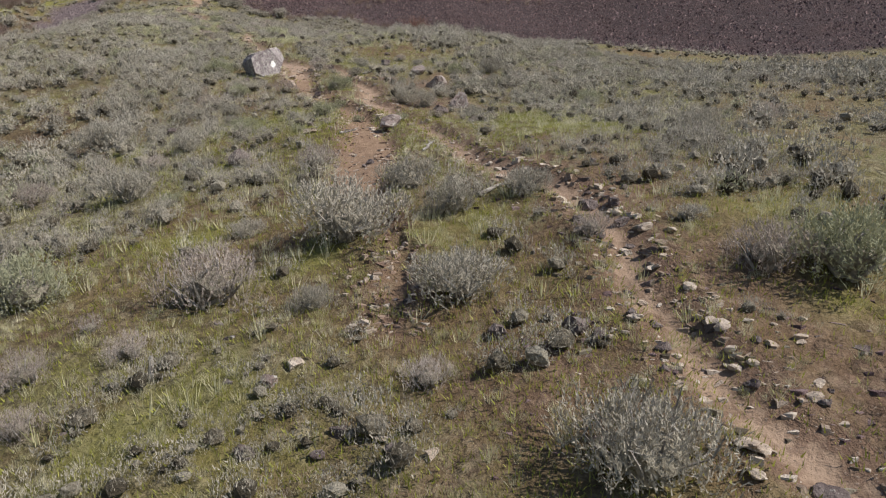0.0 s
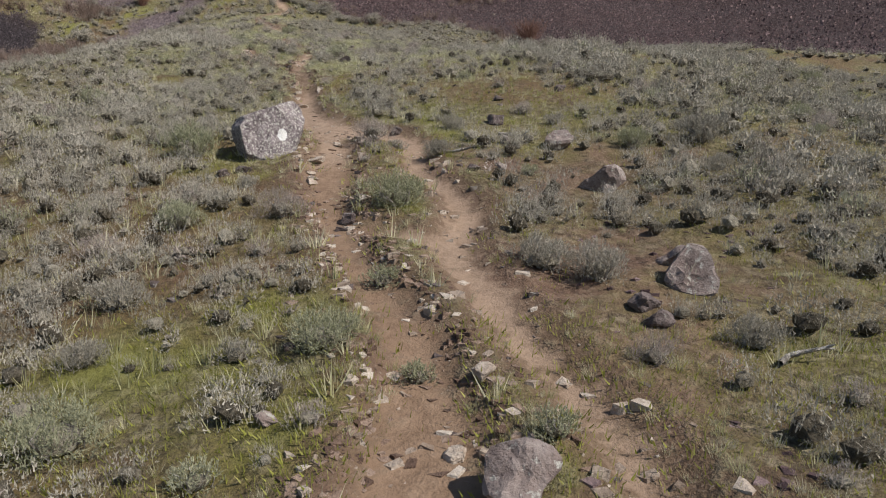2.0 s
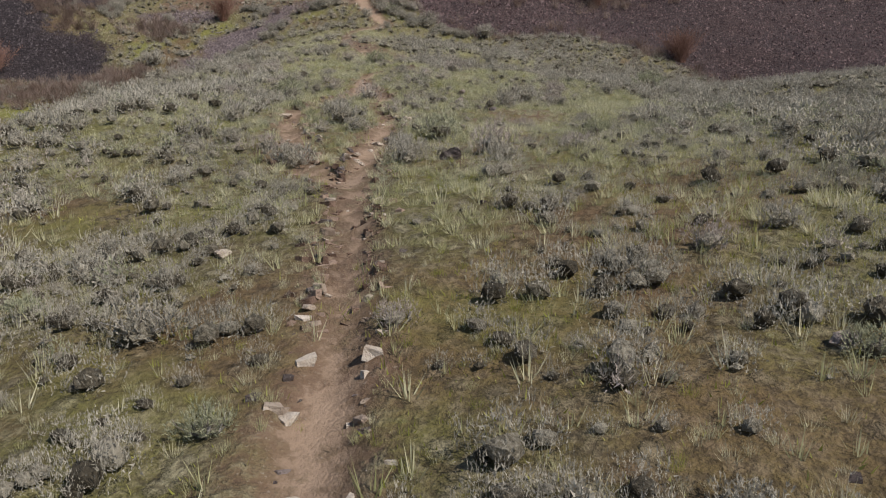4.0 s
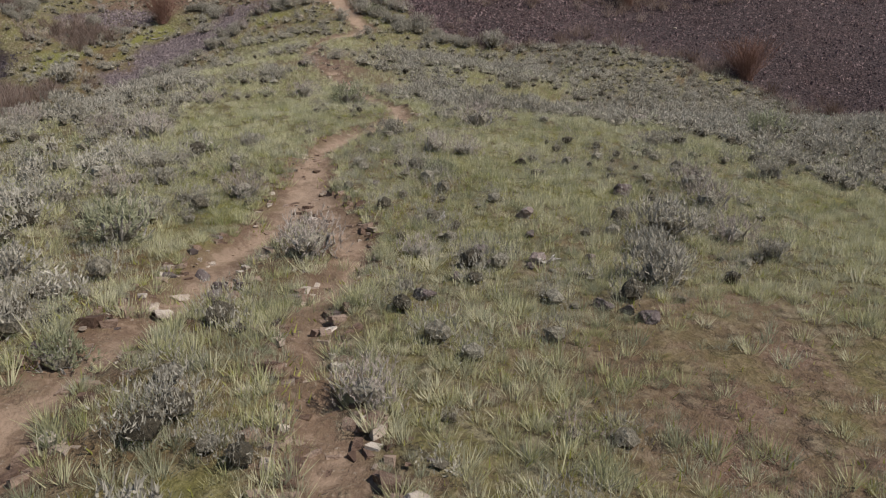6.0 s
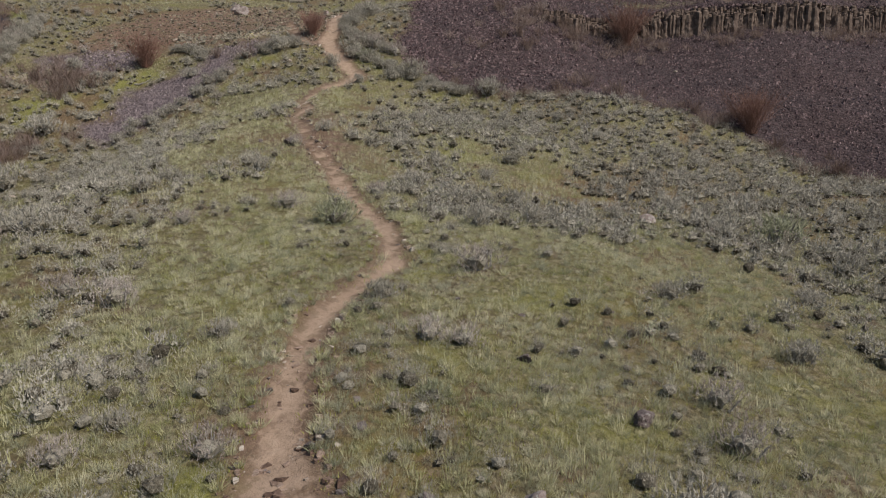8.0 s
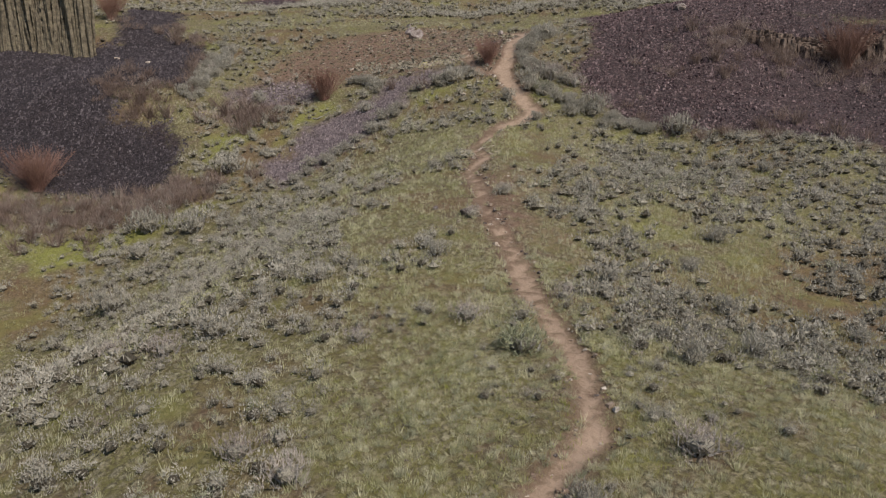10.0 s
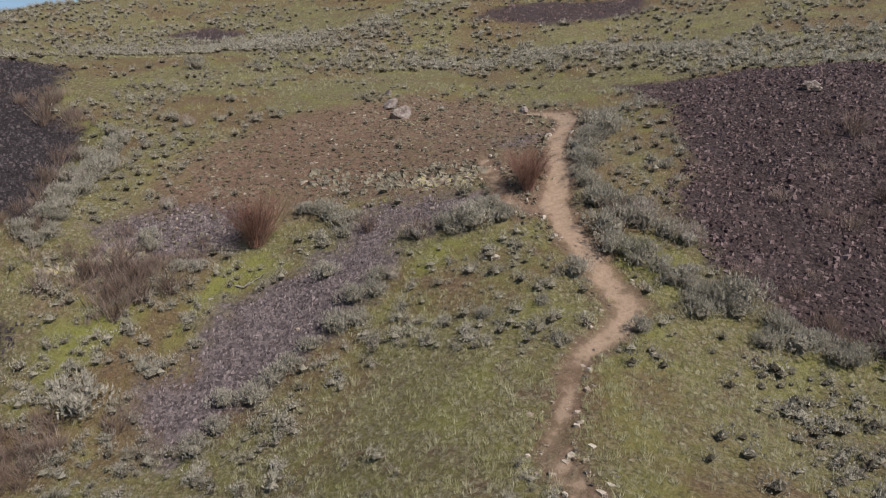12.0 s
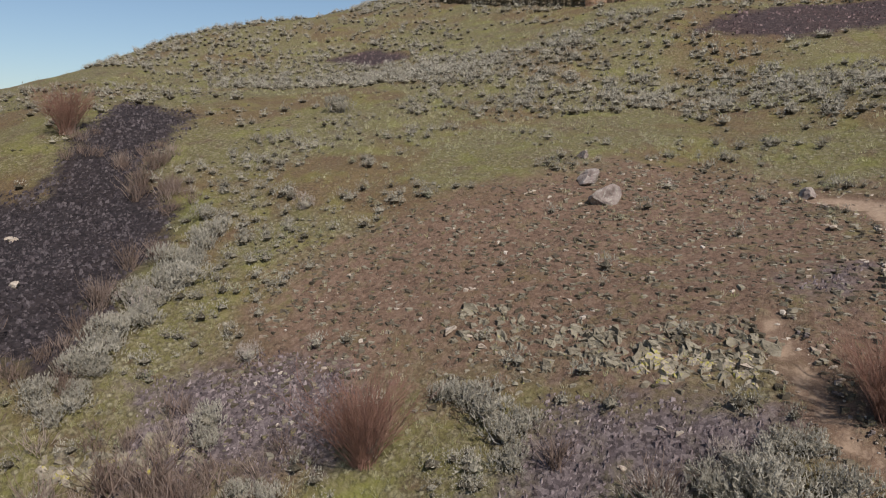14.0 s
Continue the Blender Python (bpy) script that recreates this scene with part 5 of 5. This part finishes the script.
strew("knoll_pale_stones", PALE_ROCK, "pale stones on the bare knoll", 7000, (-56, -22, 62, 107), 0.04, 0.20, lambda x, y: 0.6 * soft_step(cover(x, y, SOILS) + 1.2 * lattice_noise(x, y, 3.2, 75), 0.0, 1.5))

# tan stones along the washed-out bank of the path
for i in range(110):
    t = rng.uniform(0, 1)
    x, y = 3.2 - 2.4 * t + rng.normal() * 0.5, 4.6 + 8.2 * t + rng.normal() * 0.3
    k = 0.06 + 0.12 * rng.uniform(0, 1) ** 2
    kind = int(rng.choice((0, 1, 1, 1)))
    stone = tagged(new("rock", STONES[kind][int(rng.integers(4))]), STONE_LABELS[kind], "rock", "stones on the hillside")
    stone.matrix_world = Matrix.LocRotScale((x, y, float(land(x, y)) + 0.1 * k), Euler((rng.uniform(-0.4, 0.4), rng.uniform(-0.4, 0.4), rng.uniform(0, 6.28))),
                                            (k, k * rng.uniform(0.6, 1.0), k * rng.uniform(0.7, 1.1)))

# the outcrop of upright slabs on the knoll
outcrop = tagged(new("rock_outcrop"), "low outcrop of upright slabs with yellow lichen", "outcrop")
outcrop.matrix_world = Matrix.Translation((-38.8, 91.9, float(land(-38.8, 91.9))))
def slab_mesh(seed, mat):
    """An upright, broken slab with split faces."""
    g = np.random.default_rng(seed)
    bm = bmesh.new()
    bmesh.ops.create_cube(bm, size=1.0)
    bmesh.ops.subdivide_edges(bm, edges=bm.edges[:], cuts=1, use_grid_fill=True)
    for v in bm.verts:
        v.co = Vector(v.co * (1.0 if v.co.z < 0 else g.uniform(0.6, 1.0))) + Vector(g.normal(size=3) * 0.09)
    me = bpy.data.meshes.new("slab")
    bm.to_mesh(me)
    bm.free()
    me.materials.append(mat)
    return me


slab_meshes = [slab_mesh(700 + i, YELLOW_LICHEN if i == 0 else KNOLL_ROCK) for i in range(7)]


def lay_slab(parent, x, y, s, yellow):
    slab = part("slab", slab_meshes[0 if yellow else int(rng.integers(1, 7))], parent)
    turn = Euler((rng.uniform(-0.6, 0.3), rng.uniform(-0.5, 0.5), rng.uniform(-0.8, 0.8)))
    slab.matrix_basis = parent.matrix_world.inverted() @ Matrix.LocRotScale((x, y, float(land(x, y)) - 0.2 * s), turn, (s * rng.uniform(0.7, 1.3), s * rng.uniform(0.5, 0.9), s * rng.uniform(0.6, 1.1)))


for i in range(298):
    if i % 4:
        u = rng.uniform(-2.6, 2.5)
        v = rng.uniform(-0.75 - 0.12 * u, 1.5 + 0.1 * u) * rng.uniform(0.6, 1.0)
        lay_slab(outcrop, -38.8 + u, 91.9 + 0.12 * u + v, rng.uniform(0.16, 0.44), v < 0.3 and abs(u - 0.9) < 1.5 and rng.uniform() < 0.6)
    else:
        u = rng.uniform(-7.0, -2.5)
        lay_slab(outcrop, -38.8 + u, 92.0 + 0.12 * u + rng.normal() * 0.7 - 0.18 * (u + 2.4), rng.uniform(0.16, 0.42), False)

low_outcrop = tagged(new("rock_outcrop"), "small broken outcrop with pale lichen below the knoll", "outcrop")
low_outcrop.matrix_world = Matrix.Translation((-51.6, 83.2, float(land(-51.6, 83.2))))
for i in range(90):
    t = rng.uniform(-1, 1)
    lay_slab(low_outcrop, -51.4 + 1.7 * t + rng.normal() * 0.25, 83.3 + 1.5 * t + rng.normal() * 0.3, rng.uniform(0.18, 0.55), rng.uniform() < 0.25)


# ---- basalt cliffs ----
def column_mesh(seed, mat, rows=9, jut=0.85):
    """A fluted column 1 wide and 1 high, with broken joints and a ragged top."""
    g = np.random.default_rng(seed)
    sides = 7
    th = np.arange(sides) * 2 * np.pi / sides + g.uniform(-0.25, 0.25, sides)
    rad = g.uniform(0.38, 0.6, sides)
    v = []
    for r in range(rows):
        t = r / (rows - 1)
        k = g.uniform(jut, 1.08, sides) * (1.1 - 0.25 * t)
        off = g.normal(size=2) * 0.05
        v += [(math.cos(a) * q * m + off[0], math.sin(a) * q * m + off[1], t + g.uniform(-0.03, 0.03)) for a, q, m in zip(th, rad, k)]
    f = []
    for r in range(rows - 1):
        for s in range(sides):
            a, b = r * sides + s, r * sides + (s + 1) % sides
            f += [(a, b, b + sides), (a, b + sides, a + sides)]
    top = (rows - 1) * sides
    v.append((0, 0, 1.05))
    f += [(top + s, top + (s + 1) % sides, len(v) - 1) for s in range(sides)]
    return mesh_of("basalt_column", v, f, mat)


COLUMNS = [column_mesh(800 + i, CLIFF, 24, 0.66) for i in range(6)]
BROWN_COLUMNS = [column_mesh(840 + i, BROWN_CLIFF) for i in range(6)]
RUST_COLUMNS = [column_mesh(820 + i, RUST_CLIFF) for i in range(6)]


def cliff(line, deep, height, wide, label, kinds, close=0.62, level=False):
    """A wall of columns along a line in the plan, some rows deep; height(t) along it."""
    ob = tagged(new("basalt_cliff"), label, "cliff")
    ob.matrix_world = Matrix.Translation((line[0][0], line[0][1], float(land(*line[0]))))
    back = ob.matrix_world.inverted()
    total = sum(math.dist(a, b) for a, b in zip(line, line[1:]))
    done = 0.0
    for (ax, ay), (bx_, by_) in zip(line, line[1:]):
        run = math.dist((ax, ay), (bx_, by_))
        nx, ny = -(by_ - ay) / run, (bx_ - ax) / run
        for i in range(max(1, round(run / (wide * close)))):
            s = (i + rng.uniform(0.2, 0.8)) * wide * close / run
            for row in range(deep):
                d = row * wide * 0.75 + rng.uniform(-0.25, 0.25) * wide
                x, y = ax + (bx_ - ax) * s + nx * d, ay + (by_ - ay) * s + ny * d
                h = height((done + s * run) / total) * (rng.uniform(0.72, 1.02) if level else rng.uniform(0.5, 1.1)) + row * 0.35
                if level:
                    h = max(0.1, h - float(land(x, y)) + float(land(x - nx * (d + 0.4), y - ny * (d + 0.4))))
                col = part("column", kinds[int(rng.integers(6))], ob)
                w = wide * rng.uniform(0.7, 1.25)
                col.matrix_basis = back @ Matrix.LocRotScale((x, y, float(land(x, y)) - 0.5), Euler((rng.normal() * 0.04, rng.normal() * 0.04, rng.uniform(0, 6.28))), (w, w, h + 0.5))
        done += run
    return ob


cliff([(-70.2, 86.6), (-71.8, 86.0), (-74.0, 85.6), (-77.0, 85.0), (-82.0, 83.4), (-92.0, 81.5)], 2, lambda t: 14.0 + 2 * t, 0.42, "tall fluted basalt cliff standing over the scree", COLUMNS, 0.36)
cliff([(-17.0, 98.3), (-16.0, 98.2), (-12.5, 98.6), (-8.0, 99.6), (-2.0, 99.8), (4.0, 100.2), (9.0, 101.4), (14.0, 102.6)], 2, lambda t: 0.7 + 1.1 * min(1.0, 2.6 * t) + 0.3 * math.sin(23 * t), 0.46, "brown fluted basalt wall above the scree", BROWN_COLUMNS, 0.42, True)
cliff([(14.0, 102.6), (30, 108), (60, 114)], 2, lambda t: 1.9, 0.7, "low broken basalt ledge above the scree", BROWN_COLUMNS, 0.5, True)
cliff([(-96, 153), (-84.3, 150.5), (-71, 148.3)], 2, lambda t: 1.2, 1.0, "grey-brown broken basalt band high on the hill", COLUMNS)
cliff([(-71, 148.3), (-62.4, 150.0), (-56, 147.2), (-48, 151.5), (-44, 158), (-30, 162)], 2, lambda t: 3.2, 1.0, "rust-brown basalt band high on the hill", RUST_COLUMNS)



# ---- willows and brush ----
def twig_arrays(seed, stems, tall, wide, twigs, thick):
    """Thin wands that fan out of one foot."""
    g = np.random.default_rng(seed)
    out, fine = [], []
    for _ in range(stems):
        a, lean = g.uniform(0, 6.28), g.uniform(0, 1) ** 0.7 * 0.62
        d = np.array([math.cos(a) * lean * wide, math.sin(a) * lean * wide, 1.0])
        h = tall * g.uniform(0.55, 1.0)
        foot = g.normal(size=3) * (0.1, 0.1, 0) * wide
        p1, p2 = foot + d * h * 0.45 + g.normal(size=3) * 0.04, foot + d * h * (0.97, 0.97, 0.95) + g.normal(size=3) * 0.07
        out.append(tube([foot, p1, p2], (thick, thick * 0.7, thick * 0.25), 3))
        for _ in range(twigs):
            s = g.uniform(0.35, 0.95)
            b = foot + (p2 - foot) * s
            fine.append(tube([b, b + unit(d + g.normal(size=3) * 0.4) * tall * g.uniform(0.14, 0.32)], (thick * 0.5, thick * 0.2), 3))
    return join(out), join(fine)


def make_shrub(name, seed, mat, label, category, stems, tall, wide, twigs, thick):
    wands_of, twigs_of = twig_arrays(seed, stems, tall, wide, twigs, thick)
    ob = tagged(new(name), label, category)
    part("stem_fan", mesh_of("stem_fan", *wands_of, mat), ob)
    part("twig_crown", mesh_of("twig_crown", *twigs_of, mat), ob)
    return ob


def copies_at(make, places):
    """Each place gets its own shrub on the mesh of the first."""
    first = None
    for x, y, s in places:
        m = Matrix.LocRotScale((x, y, float(land(x, y)) - 0.05), Euler((0, 0, rng.uniform(0, 6.28))), (s, s, s * rng.uniform(0.9, 1.1)))
        if first is None:
            first = make()
            ob = first
        else:
            copy_thing(first, m)
            continue
        ob.matrix_world = m


copies_at(lambda: make_shrub("willow", 901, WILLOW, "bare red-twigged willow beside bright grass", "willow", 190, 2.6, 1.35, 9, 0.0085), [(-44.8, 86.6, 1.05), (-2.9, 87.6, 1.1), (-57.2, 71.8, 1.2), (-10.6, 98.2, 1.2)])
copies_at(lambda: make_shrub("willow", 902, WILLOW, "bare russet willow clump beside the path", "willow", 160, 2.2, 1.1, 9, 0.008), [(-33.65, 91.5, 1.0), (-76.4, 93.4, 1.5)])
copies_at(lambda: make_shrub("brown_shrub", 903, BRUSH, "leafless greyish-brown shrub at the scree's edge", "shrub", 45, 1.25, 1.3, 2, 0.015),
          [(-37.4, 88.2, 1.0), (-29.6, 90.6, 1.1), (-28.6, 91.4, 0.9), (-20.6, 98.6, 1.2), (-18.4, 95.0, 1.2), (-17.6, 93.6, 1.0), (-19.6, 94.6, 0.9), (-24.6, 89.0, 0.9), (-13.0, 89.4, 0.9), (-11.0, 88.6, 1.0), (-6.2, 88.0, 0.9),
           (-4.6, 87.2, 0.9), (-1.6, 86.4, 1.0), (1.4, 84.6, 1.0), (-66.4, 92.6, 1.2), (-65.2, 91.6, 1.1), (-64.2, 92.6, 1.0), (-67.6, 94.0, 1.1), (-59.4, 88.0, 1.0), (-57.4, 85.8, 1.0), (-56.4, 84.6, 0.9), (-40.0, 88.4, 0.8)])
copies_at(lambda: make_shrub("brown_shrub", 904, BRUSH, "reddish-brown leafless brush at the foot of the slope", "shrub", 36, 1.15, 1.5, 2, 0.017),
          [(-53.5 + 8.5 * t + rng.normal() * 0.7, 67.4 + 9.6 * t + rng.normal() * 0.7, rng.uniform(0.7, 1.25)) for t in np.linspace(0, 1, 34)])
copies_at(lambda: make_shrub("brown_shrub", 905, BRUSH, "tangled brown brush below the bare knoll", "shrub", 36, 1.1, 1.5, 2, 0.017),
          [(-56.2, 79.0, 1.2), (-55.4, 79.6, 1.1), (-54.4, 80.4, 1.0), (-56.8, 79.8, 1.0), (-49.8, 83.2, 1.2), (-48.6, 83.0, 1.2), (-47.6, 82.6, 1.1), (-49.0, 82.0, 1.1), (-46.8, 83.4, 1.0), (-50.8, 82.6, 1.0), (-48.0, 81.4, 0.9), (-52.0, 81.2, 0.9)])


def wands(seed, n, tall):
    """A leafless bush of many thin wands."""
    g = np.random.default_rng(seed)
    a, lean = g.uniform(0, 6.28, n), g.uniform(0, 1, n) ** 0.6 * 0.8
    way = unit(np.stack([np.cos(a) * lean, np.sin(a) * lean, np.ones(n)], 1) + g.normal(size=(n, 3)) * 0.15)
    base = g.normal(size=(n, 3)) * (0.16, 0.16, 0) + way * (g.uniform(0, 0.45, n) * tall)[:, None]
    v, f = blades(g, base, way, g.uniform(0.3, 0.6, n) * tall, g.uniform(0.016, 0.028, n))
    return v, f, 0


THICKETS = [
    ("brown_brush", "reddish-brown leafless brush in a band below the scree", 340, 0.9, [(-58, 68.6), (-54.8, 70.4), (-51.2, 73.4), (-46.4, 76.0)]),
    ("scree_edge_brush", "brown leafless brush along the edge of the scree", 50, 0.5, [(-75, 93.4), (-72, 92.8), (-69.5, 92.6), (-69.5, 95.5), (-66, 94.5), (-62, 91.6), (-59.2, 88.4), (-56, 84.5), (-53.8, 82.3)]),
    ("patch_brush", "tangled brown brush on patches amid the scree", 80, 1.1, [(-59.5, 79.8), (-56.5, 80.8)]),
    ("knoll_brush", "tangled brown brush under the bare knoll", 60, 0.9, [(-51.5, 83.0), (-47.5, 83.6)]),
    ("right_scree_brush", "grey-brown leafless brush scattered on the scree", 46, 1.3, [(-23.6, 87.6), (-20.4, 92.5), (-19.6, 98.5), (-14.5, 97.4), (-8, 97.0)]),
    ("ledge_brush", "tan and brown leafless brush at the foot of the basalt wall", 150, 0.8, [(-19, 97.4), (-11, 98.0), (-3, 99.0), (5, 99.6), (14, 101.8)]),
    ("scree_foot_brush", "grey-brown leafless brush at the foot of the scree", 70, 0.9, [(-22, 87.6), (-14, 88.4), (-6, 87.4), (1.5, 84.2), (9, 79.4)]),
]
wand_kinds = [wands(970 + i, 75, 1.15) for i in range(6)]
for name, label, count, out, line in THICKETS:
    runs = np.array([math.dist(p, q) for p, q in zip(line, line[1:])])
    leg = rng.choice(len(runs), count, p=runs / runs.sum())
    t = rng.uniform(0, 1, count)
    p, q = np.array(line)[leg], np.array(line)[leg + 1]
    x, y = (p + (q - p) * t[:, None] + rng.normal(size=(count, 2)) * out).T
    stuff(name, copies(wand_kinds, x, y, rng.uniform(0.5, 1.15, count), rng.uniform(0, 6.28, count), rng.uniform(0.8, 1.1, count)), BRUSH, label, "brush")


def make_branch(seed, long):
    g = np.random.default_rng(seed)
    pts = [np.zeros(3)]
    for _ in range(4):
        pts.append(pts[-1] + np.array([0.25, g.normal() * 0.1, g.normal() * 0.05]) * long)
    out = [tube(pts, np.array([0.035, 0.032, 0.026, 0.018, 0.008]) * (0.6 + 0.5 * long), 6)]
    for i in (1, 2, 3):
        e = pts[i] + np.array([0.18, g.choice([-1, 1]) * 0.16, 0.08]) * long
        out.append(tube([pts[i], (pts[i] + e) / 2 + g.normal(size=3) * 0.02, e], (0.016, 0.012, 0.005), 5))
    return mesh_of("dead_branch", *join(out), BARK, True)


for i, (x, y, turn, long) in enumerate([(-1.95, 25.95, 0.1, 0.6), (-2.75, 24.5, -0.7, 0.6), (-0.35, 13.3, 1.2, 0.5), (0.55, 10.2, 0.3, 0.7), (-44.4, 84.6, 0.5, 1.5), (-43.8, 85.2, 2.2, 1.3),
                                       (-45.0, 83.6, 1.2, 1.4), (-2.2, 15.4, 0.6, 0.45), (0.9, 18.2, 0.1, 0.5), (-10.6, 47.0, 0.8, 0.4), (-12.3, 48.2, 1.3, 0.35), (-4.2, 25.1, -1.0, 0.5)]):
    wood = tagged(new("dead_branch", make_branch(950 + i, long)), "bleached dead sagebrush branch lying in the grass", "branch", "dead branches on the ground")
    wood.matrix_world = Matrix.LocRotScale((x, y, float(land(x, y)) + 0.04), Euler((0, -0.25, turn)), (1, 1, 1))
stump = tagged(new("stake", mesh_of("stake", *tube([(0, 0, -0.08), (0.01, 0.0, 0.12), (0.015, 0.01, 0.27)], (0.035, 0.03, 0.02), 6), BARK, True)), "short bleached broken stem standing in grass", "stump")
stump.matrix_world = Matrix.Translation((-2.9, 6.75, float(land(-2.9, 6.75))))
